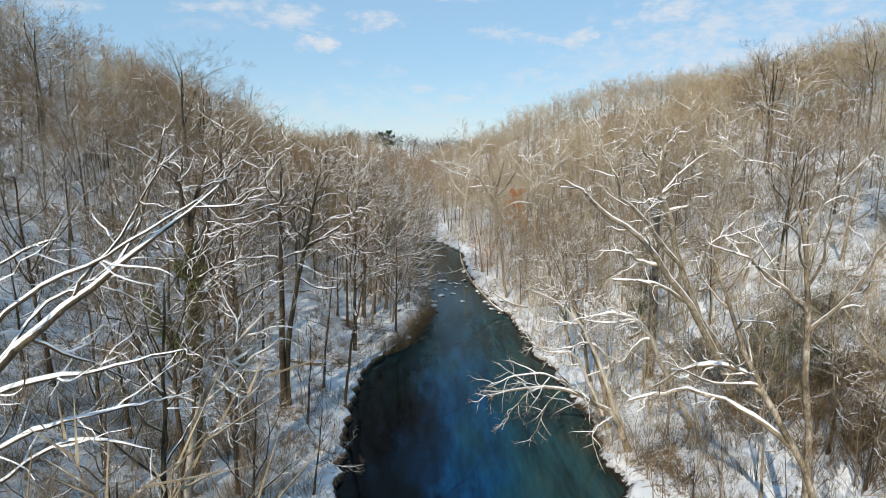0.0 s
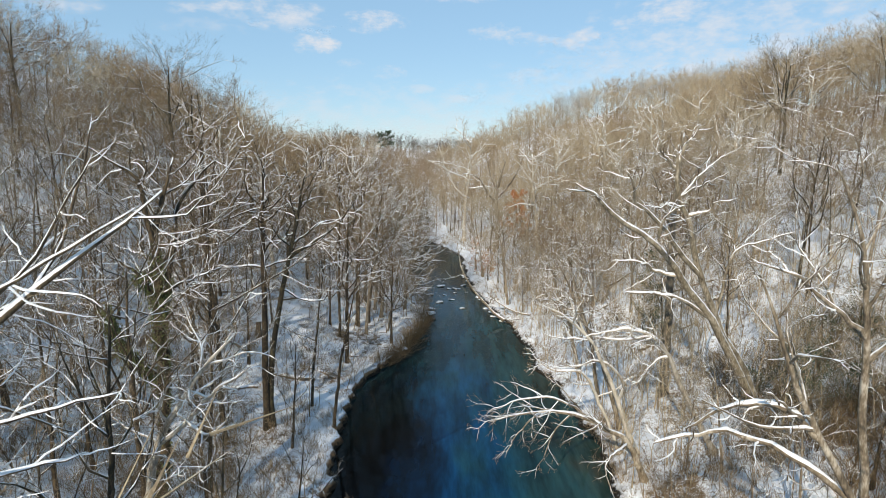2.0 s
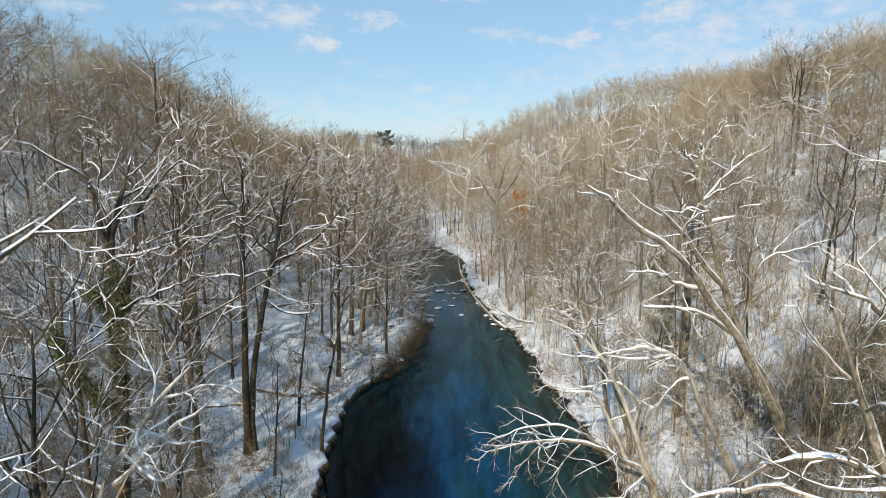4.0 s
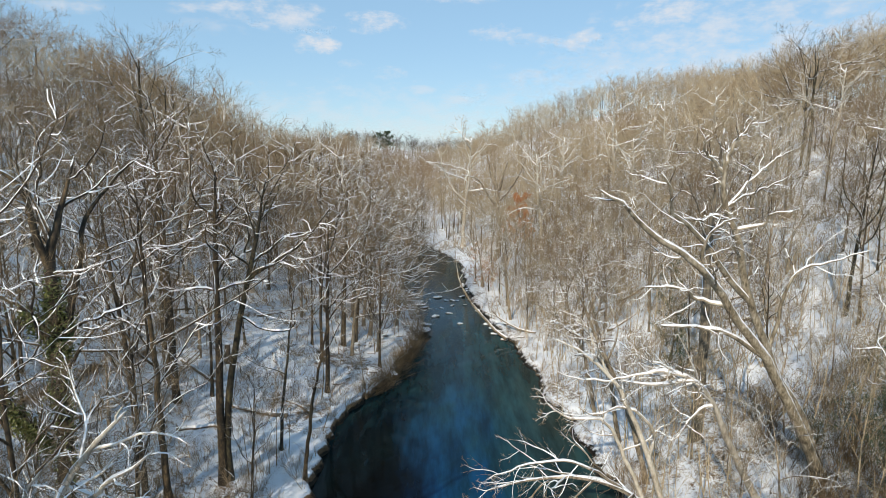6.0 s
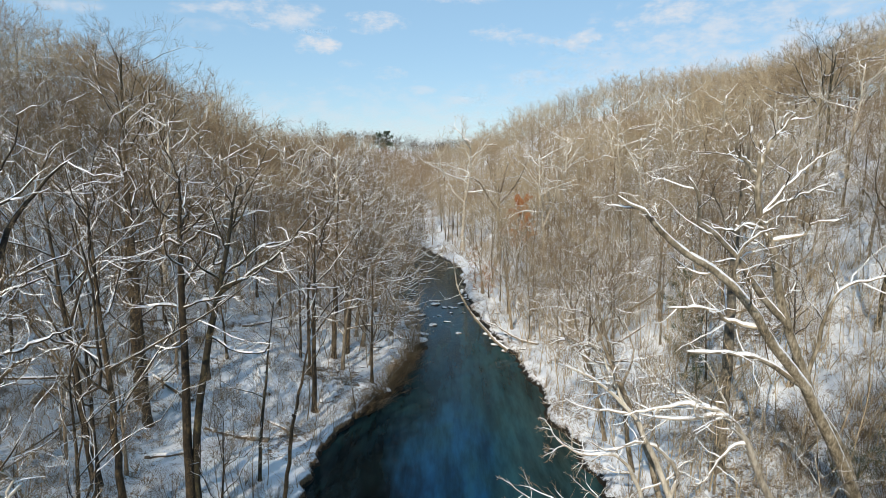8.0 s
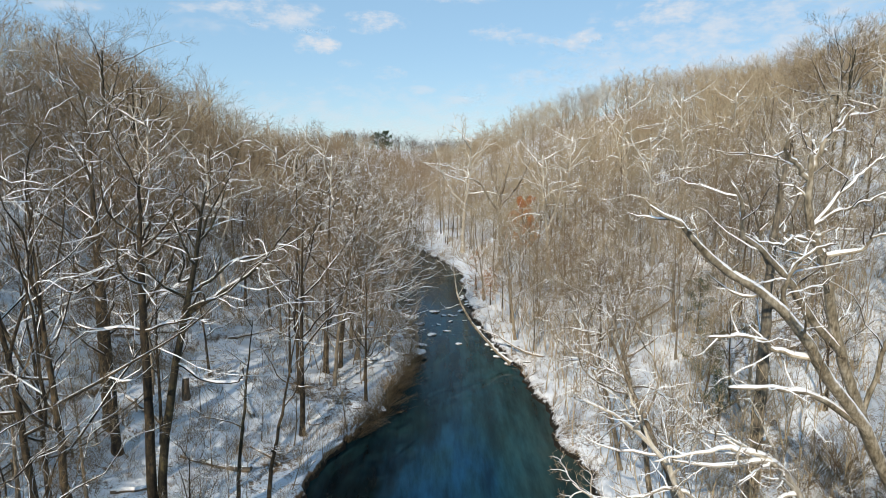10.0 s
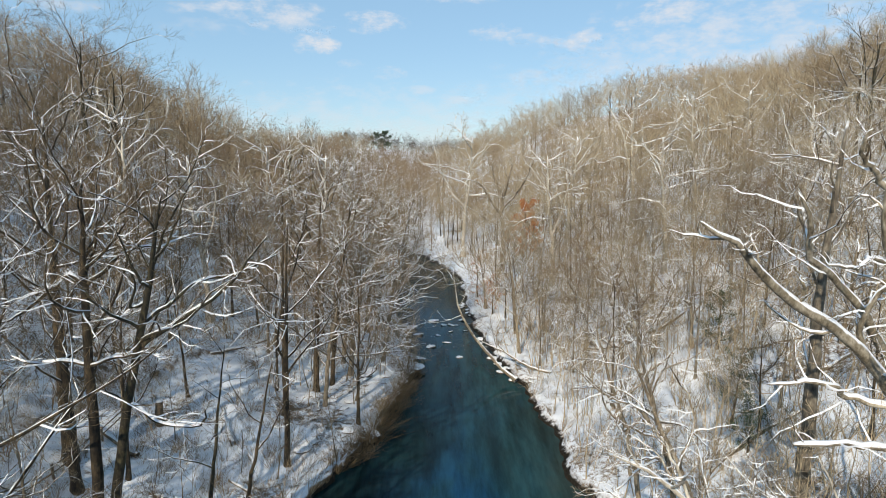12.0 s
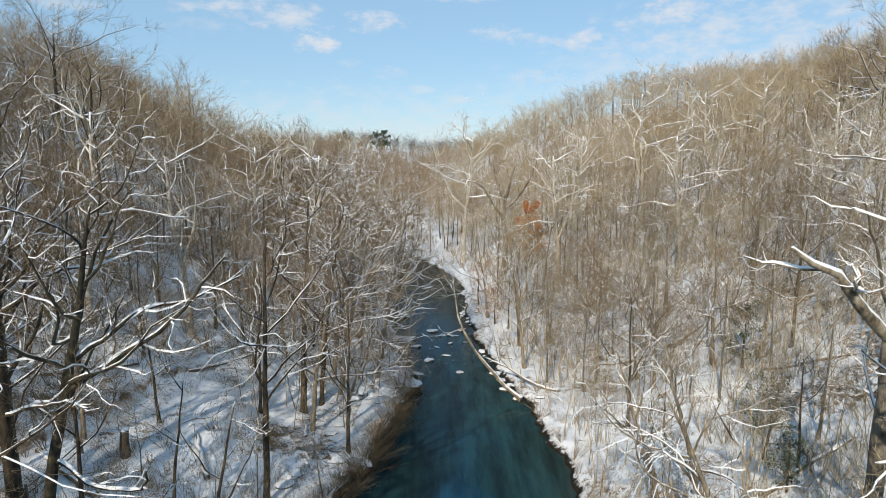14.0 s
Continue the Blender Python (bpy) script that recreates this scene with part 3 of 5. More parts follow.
own_tree("sycamore_tree", rg, [(27.2, 52.6, z1 - 0.5), (25.4, 52.2, 8.0), (23.0, 51.5, 11.3), (21.4, 51.5, 15.0), (20.7, 51.4, 16.6), (20.1, 51.4, 18.8), (19.6, 51.3, 20.7), (18.8, 51.3, 22.2), (18.4, 51.2, 24.5), (18.4, 51.2, 26.5)], (0.36, 0.33, 0.29, 0.26, 0.24, 0.23, 0.21, 0.19, 0.16, 0.07), M_blotch, STUBBY,
         "tall sycamore with forked white crown under snow", snow_depth=0.065,
         limbs=[([(20.7, 51.5, 16.6), (19.1, 51.2, 18.2), (17.9, 50.8, 19.8), (16.3, 50.5, 21.4), (15.1, 50.2, 22.2), (14.7, 49.8, 23.6), (13.9, 49.5, 24.7)], 0.23, 0.06),
                ([(19.6, 51.4, 20.8), (20.9, 50.9, 21.3), (21.0, 50.5, 22.0), (22.7, 50.0, 22.5)], 0.12, 0.04),
                ([(18.8, 51.4, 22.0), (20.0, 51.1, 23.2), (20.8, 50.8, 23.7), (21.8, 50.5, 24.1)], 0.11, 0.04),
                ([(18.7, 51.4, 22.6), (20.5, 51.8, 24.3), (21.5, 52.1, 25.0), (22.7, 52.5, 25.7)], 0.11, 0.04),
                ([(18.4, 51.3, 24.5), (17.6, 51.0, 25.4), (16.9, 50.7, 26.1), (17.0, 50.4, 26.9)], 0.14, 0.05),
                ([(18.4, 51.3, 24.7), (18.8, 51.1, 26.2), (19.3, 51.0, 27.1), (19.9, 50.8, 28.0)], 0.15, 0.05),
                ([(19.2, 51.4, 21.5), (17.8, 51.0, 22.0), (17.0, 50.6, 21.7), (15.6, 50.2, 22.0)], 0.11, 0.04),
                ([(22.3, 51.5, 13.3), (22.8, 51.1, 16.7), (23.5, 50.8, 18.5), (25.3, 50.4, 19.1), (27.4, 50.0, 19.9)], 0.13, 0.04)])
hero(26.8, 51.6, 5)

# pale tree close on the right with level snowy limbs
z2 = ground_at(20.6, 27.5)
own_tree("sycamore_tree", rg, [(20.6, 27.5, z2 - 0.5), (18.3, 27, 9.2), (16.2, 27, 13.2), (14.3, 27, 16.5), (13.5, 27, 18.6), (12.4, 27, 21.2)], (0.22, 0.17, 0.15, 0.12, 0.09, 0.03), M_syc, SPARSE,
         "pale sycamore with long level limbs heavy with snow", snow_depth=0.11,
         limbs=[([(15.9, 27, 14.6), (14.2, 27.6, 15.6), (12.4, 28.2, 15.5), (10.6, 28.6, 14.2)], 0.16, 0.06),
                ([(17.0, 27, 12.0), (14.8, 27.8, 13.4), (12.8, 28.8, 13.9), (11.0, 29.6, 13.4), (9.8, 30, 12.8)], 0.16, 0.06),
                ([(15.2, 27, 15.2), (14.0, 26.6, 15.8), (12.6, 26.4, 16.8)], 0.08, 0.04)])
hero(20.6, 27.5, 4)
z3 = ground_at(20.8, 31)
own_tree("sycamore_tree", rg, [(20.8, 31, z3 - 0.5), (20.2, 30.6, 9.0), (19.3, 30.2, 15.0), (18.9, 30, 19.0), (18.2, 30, 22.5), (16.8, 30, 25.5)], (0.27, 0.20, 0.17, 0.13, 0.09, 0.03), M_syc, SPARSE,
         "upright pale sycamore with snow on its forks", snow_depth=0.06,
         limbs=[([(19.2, 30.2, 16.4), (20.8, 30, 18.6), (22.4, 30, 21.2), (23.4, 30, 22.4)], 0.13, 0.04),
                ([(19.0, 30, 17.6), (17.0, 30, 19.6), (15.6, 30, 20.6), (13.8, 30, 21.2)], 0.12, 0.04)])
hero(20.8, 31, 3)

# limb hanging out over the water from the right bank
z4 = ground_at(15.6, 46.8)
own_tree("overhanging_tree", rg, [(15.8, 46.8, z4 - 0.4), (14.2, 46.4, 4.3), (12.6, 46.0, 5.6), (9.6, 46, 6.9), (6.4, 46, 6.9), (3.6, 46, 6.2)], (0.30, 0.22, 0.17, 0.13, 0.09, 0.03), M_syc,
         [(10, 8, 0.35, 0.40, 44, -0.01, 0.22, 0.07, 0.03), (6, 6, 0.2, 0.42, 46, -0.03, 0.22, 0.04, 0.016), (5, 4, 0.2, 0.5, 42, -0.03, 0.18, 0.016, 0.011), (3, 2, 0.3, 0.55, 34, 0.0, 0.12, 0.010, 0.008)],
         "snow-laden tree leaning out low over the river", snow_depth=0.065,
         limbs=[([(11.4, 46, 6.2), (9.4, 45.4, 7.9), (7.4, 45, 8.6), (5.2, 45, 8.2), (3.4, 45, 7.4)], 0.10, 0.03),
                ([(9.0, 46, 6.9), (7.2, 46.8, 6.2), (5.8, 47, 4.4), (5.0, 47, 2.8)], 0.08, 0.02),
                ([(14.2, 46.4, 4.3), (12.6, 44.6, 4.6), (11.6, 43.6, 4.0), (12.0, 43, 2.4)], 0.09, 0.03)])
hero(15.6, 46.8, 2.5)

CANDELABRA = [(9, 11, 0.35, 0.50, 55, 0.05, 0.20, 0.08, 0.035), (6, 8, 0.2, 0.42, 52, 0.05, 0.25, 0.042, 0.017), (6, 4, 0.2, 0.45, 46, 0.03, 0.24, 0.016, 0.011), (4, 2, 0.2, 0.62, 40, 0.03, 0.12, 0.010, 0.008)]
ARCHED = [(8, 9, 0.40, 0.34, 50, 0.06, 0.22, 0.08, 0.035), (6, 7, 0.2, 0.46, 50, 0.06, 0.26, 0.042, 0.02), (6, 4, 0.2, 0.5, 46, 0.05, 0.24, 0.018, 0.012), (5, 2, 0.2, 0.62, 40, 0.05, 0.12, 0.011, 0.009)]
# pale trees arching over the right bank, their limbs thick with snow
own_tree("sycamore_tree", rg, [(21.8, 48.5, 2.3), (20.2, 48.5, 5.2), (18.9, 48.5, 7.6), (17.6, 48.5, 10.4), (16.8, 48.5, 11.6), (15.8, 48.5, 12.0), (14.2, 48.5, 11.7), (11.8, 48.5, 12.0)], (0.30, 0.24, 0.21, 0.18, 0.15, 0.13, 0.10, 0.04), M_white, ARCHED,
         "pale arching sycamore with snow-covered limbs over the bank", snow_depth=0.09, trunk_snow=True,
         limbs=[([(16.8, 48.5, 11.6), (15.6, 48.5, 12.3), (14.1, 48.5, 12.6), (12.3, 48.5, 12.3), (10.8, 48.5, 11.9)], 0.14, 0.04), ([(17.6, 48.5, 10.2), (16.5, 48.0, 10.2), (15.3, 47.5, 8.9), (14.3, 47.0, 8.9)], 0.10, 0.04)])
own_tree("sycamore_tree", rg, [(16.5, 50.8, 0.8), (15.4, 50.8, 3.5), (14.5, 50.8, 6.1), (13.1, 50.8, 9.2), (12.3, 50.8, 10.7), (11.0, 50.8, 12.1), (9.4, 50.8, 13.3), (7.7, 50.8, 14.0)], (0.26, 0.22, 0.19, 0.16, 0.13, 0.11, 0.08, 0.03), M_white, ARCHED,
         "pale leaning sycamore with snow-covered limbs over the bank", snow_depth=0.09, trunk_snow=True,
         limbs=[([(14.5, 50.8, 6.1), (14.8, 50.8, 7.6), (13.5, 50.8, 9.0), (12.5, 50.8, 9.3), (11.6, 50.8, 8.9), (10.6, 50.8, 8.7), (9.4, 50.8, 9.5)], 0.14, 0.04), ([(11.5, 50.8, 11.5), (10.8, 50.8, 13.1), (10.2, 50.8, 14.3), (9.4, 50.8, 15.3)], 0.09, 0.03)])
own_tree("sycamore_tree", rg, [(15.2, 51.3, 0.5), (14.2, 51.3, 3.2), (13.0, 51.3, 5.8), (11.7, 51.3, 8.0), (9.3, 51.3, 8.2), (7.9, 51.3, 9.2)], (0.20, 0.16, 0.14, 0.11, 0.07, 0.03), M_white, ARCHED,
         "slim pale sycamore bowed towards the river under snow", snow_depth=0.08, trunk_snow=True)
for hx, hy in ((21.8, 48.5), (16.4, 50.8), (15.1, 51.3)):
    hero(hx, hy, 2)

# slender pale trees along the right bank, leaning to the water
for bx, by, tx, ty, top, r in ((16.4, 55.5, 10.4, 56.5, 16.5, 0.17), (16.0, 61.5, 12.0, 61, 17.0, 0.16), (15.4, 67, 11.2, 66, 15.0, 0.15)):
    z = ground_at(bx, by)
    own_tree("sycamore_tree", rg, [(bx, by, z - 0.4), ((bx * 2 + tx) / 3 + 0.3, by, z + (top - z) * 0.36), ((bx + tx * 2) / 3, (by + ty) / 2, z + (top - z) * 0.7), (tx, ty, top)], (r * 1.3, r, r * 0.7, r * 0.2), M_syc, CANDELABRA,
             "slender pale tree leaning towards the river with snowy limbs", snow_depth=0.06,
             limbs=[([((bx + tx) / 2, by, z + (top - z) * 0.5), ((bx + tx) / 2 - 1.6, by - 0.5, z + (top - z) * 0.66), ((bx + tx) / 2 - 3.4, by - 0.6, z + (top - z) * 0.66)], r * 0.55, 0.04)])
    hero(bx, by, 2)

# dead trunk fallen over the right bank
own_tree("fallen_tree", rg, [(9.6, 92.6, 0.5), (7.6, 94, 1.9), (5.2, 95.4, 4.4), (3.4, 96.4, 7.2), (2.8, 98, 9.6), (2.5, 100, 12.0)], (0.24, 0.20, 0.16, 0.12, 0.08, 0.03), M_syc,
         [(5, 7, 0.5, 0.3, 50, 0.03, 0.2, 0.06, 0.03), (4, 5, 0.2, 0.4, 45, 0.03, 0.2, 0.035, 0.016), (3, 4, 0.2, 0.5, 40, 0.0, 0.18, 0.016, 0.012)],
         "bare tree trunk toppled out over the river", snow_depth=0.08, trunk_snow=True)
own_tree("fallen_tree", rg, [(13.6, 93, 1.2), (11.0, 94.4, 1.6), (8.6, 95.6, 2.8), (6.0, 97.4, 3.4)], (0.16, 0.13, 0.09, 0.03), M_syc,
         [(4, 5, 0.5, 0.3, 50, 0.03, 0.2, 0.05, 0.03), (3, 4, 0.2, 0.4, 45, 0.03, 0.2, 0.03, 0.016), (3, 3, 0.2, 0.5, 40, 0.0, 0.18, 0.016, 0.012)],
         "fallen snowy branch lying across the stony bank", snow_depth=0.08, trunk_snow=True)

# far white sycamore on the right bank
z = ground_at(13, 150)
own_tree("sycamore_tree", rg, [(13.5, 150, z - 0.5), (13.8, 150, 8), (13.2, 150, 14), (14.0, 150, 19), (15.5, 150, 24)], (0.6, 0.5, 0.42, 0.28, 0.08), M_syc, SPARSE,
         "big white sycamore with spreading snowy crown", snow_depth=0.065,
         limbs=[([(13.3, 150, 13), (10.5, 149, 17), (8.5, 149, 20), (4.5, 148, 21)], 0.26, 0.06), ([(13.4, 150, 15), (16.4, 150, 18), (18.5, 149, 22), (19.5, 149, 25)], 0.24, 0.06),
                ([(13.6, 150, 17), (11.6, 150, 21), (11.0, 150, 25)], 0.2, 0.05), ([(13.2, 150, 11), (9.0, 149, 13.4), (6.0, 148, 15.5)], 0.2, 0.05)])
hero(13.5, 150, 4)


def leaves(rng, centres, spread_r, size, count):
    """Small two-sided leaves scattered round some centres, each a folded diamond."""
    c = centres[rng.randint(0, len(centres), count)] + rng.normal(0, 1, (count, 3)) * spread_r
    d = unit(rng.normal(0, 1, (count, 3)) + np.array([0, 0, 0.3]))
    e = unit(np.cross(d, rng.normal(0, 1, (count, 3))))
    nn = np.cross(d, e)
    s = size * rng.uniform(0.6, 1.3, (count, 1))
    v = np.stack([c - d * s, c + e * s * 0.55 + nn * s * 0.15, c + d * s, c - e * s * 0.55 + nn * s * 0.15], 1).reshape(-1, 3)
    b = (np.arange(count) * 4)[:, None]
    return v, np.concatenate([b + np.array([[0, 1, 2]]), b + np.array([[0, 2, 3]])])


# ivy-clad tree on the left flat
z = ground_at(-18.6, 41)
ivy_tree = own_tree("ivy_clad_tree", rg, [(-18.8, 41.0, z - 0.4), (-18.1, 41.0, 6), (-17.6, 41.0, 12.5), (-17.7, 41.0, 15), (-17.7, 41.2, 18), (-17.7, 41.3, 20.9), (-17.1, 41.6, 23.2), (-16.5, 42, 25.6)], (0.48, 0.40, 0.36, 0.34, 0.30, 0.23, 0.13, 0.04), M_bark, SPARSE,
                    "dark tree with trunk wrapped in green ivy", snow_depth=0.055,
                    limbs=[([(-17.5, 41, 20.4), (-17.9, 40.6, 22.3), (-17.8, 40.2, 23.7), (-18.2, 39.6, 24.7), (-19.1, 39.2, 25.4), (-20.4, 39, 26.4)], 0.19, 0.04),
                           ([(-17.6, 41, 15.4), (-17.1, 41.6, 18.5), (-16.9, 42.2, 20.5), (-16.6, 42.6, 22.5), (-15.6, 43, 24.1), (-14.1, 43.5, 25.6)], 0.23, 0.04),
                           ([(-17.6, 41, 16.9), (-18.5, 40.4, 18.8), (-19.5, 40, 19.7), (-20.6, 39.6, 20.4)], 0.14, 0.04),
                           ([(-17.6, 41, 17.1), (-16.3, 41, 17.9), (-15, 41.4, 18.4), (-13.8, 42, 18.8)], 0.11, 0.03),
                           ([(-17.6, 41, 18.5), (-17, 42, 20.2), (-16.1, 42.6, 20.8), (-14.3, 43, 21.6)], 0.10, 0.03),
                           ([(-17.6, 41, 21), (-18.5, 42, 23.5), (-18.6, 42.6, 25.5), (-19.3, 43, 27.4)], 0.12, 0.03),
                           ([(-17.5, 41, 14.6), (-15.6, 40.4, 17.4), (-14.4, 40.2, 18.1)], 0.10, 0.03),
                           ([(-17.6, 41, 11.5), (-18.7, 40.6, 12.6), (-19.5, 40.3, 13.9), (-20.1, 40.0, 15.4), (-20.3, 39.8, 16.8)], 0.13, 0.04)])
stem = np.concatenate([spline([(0, 0, 0.4), (0.7, 0, 6 - z), (1.2, 0, 12.5 - z), (1.1, 0, 15 - z), (1.1, 0.2, 18 - z), (1.1, 0.3, 20 - z)], 60), spline([(1.2, 0, 15.6 - z), (1.6, 0.5, 18.2 - z)], 10), spline([(1.2, 0, 17.1 - z), (0.3, -0.6, 18.8 - z)], 8), spline([(1.0, 0, 11.5 - z), (0.1, -0.4, 12.6 - z), (-0.7, -0.7, 13.9 - z), (-1.3, -1.0, 15.4 - z), (-1.5, -1.2, 16.6 - z)], 26)])
part("ivy", leaves(rg, stem, np.array([0.21, 0.21, 0.28]), 0.095, 15000), M_ivy, ivy_tree, "dark green ivy climbing the trunk", smooth=False)
hero(-18.8, 41, 3)

SPEC_TWIN = [(10, 9, 0.5, 0.36, 50, 0.12, 0.20, 0.09, 0.04), (7, 6, 0.2, 0.42, 48, 0.10, 0.28, 0.05, 0.022), (6, 3, 0.2, 0.52, 42, 0.12, 0.20, 0.018, 0.012), (5, 2, 0.2, 0.75, 38, 0.10, 0.10, 0.013, 0.011)]
# twin trunk on the left flat, with long snow-lined limbs
own_tree("twin_trunk_tree", rg, [(-15.5, 54.7, 1.0), (-15.4, 54.7, 7.1), (-15.3, 54.7, 11.1), (-15.2, 54.7, 15.4), (-15.0, 54.7, 19.5), (-14.9, 54.7, 22.5), (-14.7, 54.7, 24.8)], (0.31, 0.28, 0.25, 0.21, 0.17, 0.10, 0.04), M_bark, SPEC_TWIN, "tall tree with orange-brown lit bark on the flat", snow_depth=0.07, twig_mat=M_brown,
         limbs=[([(-15.0, 54.7, 20.1), (-15.9, 54.7, 20.4), (-17.5, 54.7, 18.9), (-18.7, 54.7, 18.2), (-20.1, 54.7, 17.9)], 0.11, 0.03), ([(-14.9, 54.7, 19.5), (-13.8, 55.1, 21.0), (-12.8, 55.5, 21.7), (-11.6, 55.9, 21.5)], 0.11, 0.03), ([(-15.0, 54.7, 16.6), (-13.7, 54.2, 16.6), (-12.1, 53.7, 17.1), (-11.0, 53.2, 17.1)], 0.09, 0.03), ([(-15.0, 54.7, 21.2), (-14.5, 55.2, 22.3), (-12.8, 55.7, 23.7), (-11.2, 56.2, 25.1)], 0.08, 0.03)])
own_tree("twin_trunk_tree", rg, [(-15.1, 55.0, 1.0), (-15.0, 55.0, 6.9), (-14.1, 55.0, 12.2), (-12.9, 55.0, 17.4), (-12.0, 55.0, 21.0), (-11.4, 55.0, 24.0)], (0.27, 0.25, 0.22, 0.18, 0.11, 0.04), M_dark, SPEC_TWIN, "leaning twin stem with dark bark beside its partner", snow_depth=0.07, twig_mat=M_brown,
         limbs=[([(-12.7, 55.0, 16.8), (-11.5, 55.4, 17.9), (-9.3, 55.8, 19.3), (-7.9, 56.2, 21.0), (-7.1, 56.6, 22.1)], 0.15, 0.03), ([(-12.8, 55.0, 17.5), (-11.8, 55.6, 18.7), (-10.5, 56.2, 19.8), (-9.0, 56.8, 20.1), (-6.7, 57.4, 21.1)], 0.13, 0.03), ([(-13.8, 55.0, 13.8), (-12.2, 54.6, 13.5), (-10.0, 54.2, 13.5), (-9.4, 53.8, 14.6)], 0.10, 0.03), ([(-12.6, 55.0, 18.6), (-13.1, 54.7, 18.9), (-12.6, 54.4, 19.9), (-12.8, 54.1, 21.3)], 0.09, 0.03)])
hero(-15.2, 54.7, 2.6)
# their neighbours
for nm, bx, by, top, r, lean, mt, lab in (("bare_tree", -18.3, 51.9, 22, 0.26, (-0.8, 0.3), M_bark, "slender bare tree standing in snow"),
                                          ("bare_tree", -19.6, 51.5, 23, 0.24, (-1.8, 0.5), M_bark, "slender bare tree standing in snow"),
                                          ("bare_tree", -24.0, 66.2, 22, 0.38, (-0.2, 0.3), M_bark, "stout brown tree with straight trunk"),
                                          ("bare_tree", -25.5, 68.0, 24, 0.46, (0.3, 0.3), M_bark, "stout brown tree with straight trunk"),
                                          ("bare_tree", -9.9, 56.5, 15, 0.17, (2.4, 0.4), M_bark, "thin tree leaning out over the bank"),
                                          ("bare_tree", -12.8, 60.5, 14, 0.16, (1.4, 0.6), M_dark, "thin dark sapling near the bank"),
                                          ("bare_tree", -11.3, 73.0, 20, 0.26, (0.6, 0.4), M_bark, "grey-brown tree close to the river bank"),
                                          ("bare_tree", -12.2, 88.4, 21, 0.34, (1.0, 0.3), M_bark, "broad-crowned tree close to the river bank"),
                                          ("bare_tree", -10.9, 90.5, 20, 0.26, (2.2, 0.6), M_bark, "broad-crowned tree close to the river bank"),
                                          ("bare_tree", -13.4, 80.4, 21, 0.20, (0.4, 0.6), M_bark, "slim tree with a few snowy limbs")):
    z = ground_at(bx, by)
    own_tree(nm, rg, [(bx, by, z - 0.4), (bx + lean[0] * 0.25, by + lean[1] * 0.3, z + top * 0.33), (bx + lean[0] * 0.6, by + lean[1] * 0.7, z + top * 0.62), (bx + lean[0] * 1.1, by + lean[1], z + top)], (r * 0.98, r * 0.76, r * 0.52, r * 0.14), mt,
             SPEC_UPRIGHT if r > 0.2 else SPARSE, lab, snow_depth=0.06, twig_mat=M_brown)
    hero(bx, by, 2.2)

# trees crowding the point of the left bank, leaning over the water
for bx, by, top, r, lean in ((-9.2, 92.5, 22, 0.27, (3.0, 0.5)), (-6.0, 97.5, 19, 0.23, (3.2, 0.8)), (-6.2, 103.5, 22, 0.26, (3.0, 0.3)), (-9.5, 108.5, 23, 0.27, (3.4, 0.2)), (-8.6, 115, 23, 0.25, (3.2, 0.6)), (-12.6, 99.5, 24, 0.29, (2.0, 0.3)), (-10.5, 84.5, 20, 0.22, (2.4, 0.3)), (-10.5, 95.5, 21, 0.24, (2.6, 0.3)),
                             (-10.2, 122, 23, 0.26, (3.6, 0.4)), (-11.0, 131, 22, 0.26, (3.4, 0.2)), (-7.6, 86, 12, 0.15, (2.6, 0.4)), (-12.5, 113, 24, 0.28, (1.4, 0.2)), (-11.5, 141, 22, 0.26, (3.0, 0.2))):
    z = ground_at(bx, by)
    own_tree("bare_tree", rg, [(bx, by, z - 0.4), (bx + lean[0] * 0.2, by + lean[1] * 0.3, z + top * 0.25), (bx + lean[0] * 0.6, by + lean[1] * 0.7, z + top * 0.5), (bx + lean[0], by + lean[1], z + top * 0.75)], (r * 1.1, r * 0.85, r * 0.6, r * 0.3), M_grey,
             CROWDED, "broad-crowned tree leaning over the bank with snow-lined branches", snow_depth=0.10)
    hero(bx, by, 2.6)

# stout straight trunk on the right slope
bx, by, top, r = 21.6, 59.5, 25, 0.42
z = ground_at(bx, by)
own_tree("bare_tree", rg, [(bx, by, z - 0.4), (bx + 0.15, by, z + top * 0.33), (bx, by, z + top * 0.62), (bx + 0.5, by, z + top)], (r * 1.05, r * 0.9, r * 0.62, r * 0.15), M_grey, SPARSE, "stout straight grey-brown trunk on the snowy slope", snow_depth=0.05)
hero(bx, by, 2.5)
hero(13, 141, 5)
hero(12, 133, 4)
hero(17.5, 143, 5)

# white-limbed sycamores standing out on the slopes, and tall trees on the crests
white = None
for i, (bx, by, s) in enumerate(((26, 146, 1.05), (37, 140, 0.86), (46, 134, 0.72), (57, 140, 0.66), (6, 168, 1.0), (52, 112, 0.62), (33, 112, 0.68), (20, 128, 0.78), (64, 112, 0.62),
                                 (-20, 128, 0.84), (-26, 118, 0.8), (-16, 146, 0.84), (-27, 98, 0.7), (44, 96, 0.56), (-32, 88, 0.7))):
    if white is None:
        g = np.random.RandomState(404)
        WP, WR = trunk_line(g, 17, 0.34, 12, 0.03, 0.06)
        white = tree_parts("sycamore_tree", g, WP, WR, M_white, WHITE, "white-limbed sycamore standing among brown hillside trees", snow_depth=0.12, twig_mat=M_pale, k0=8, branch_mat=M_white)
    m = Matrix.Translation((bx, by, ground_at(bx, by) - 0.1)) @ pose(0, 0, 0, 0, 0, i * 77) @ Matrix.Scale(s * 1.27, 4)
    if i:
        copy_thing(white, m)
    else:
        white.matrix_basis = m
    hero(bx, by, 2.2)
    hero(bx * 0.965, by * 0.965, 2.4)
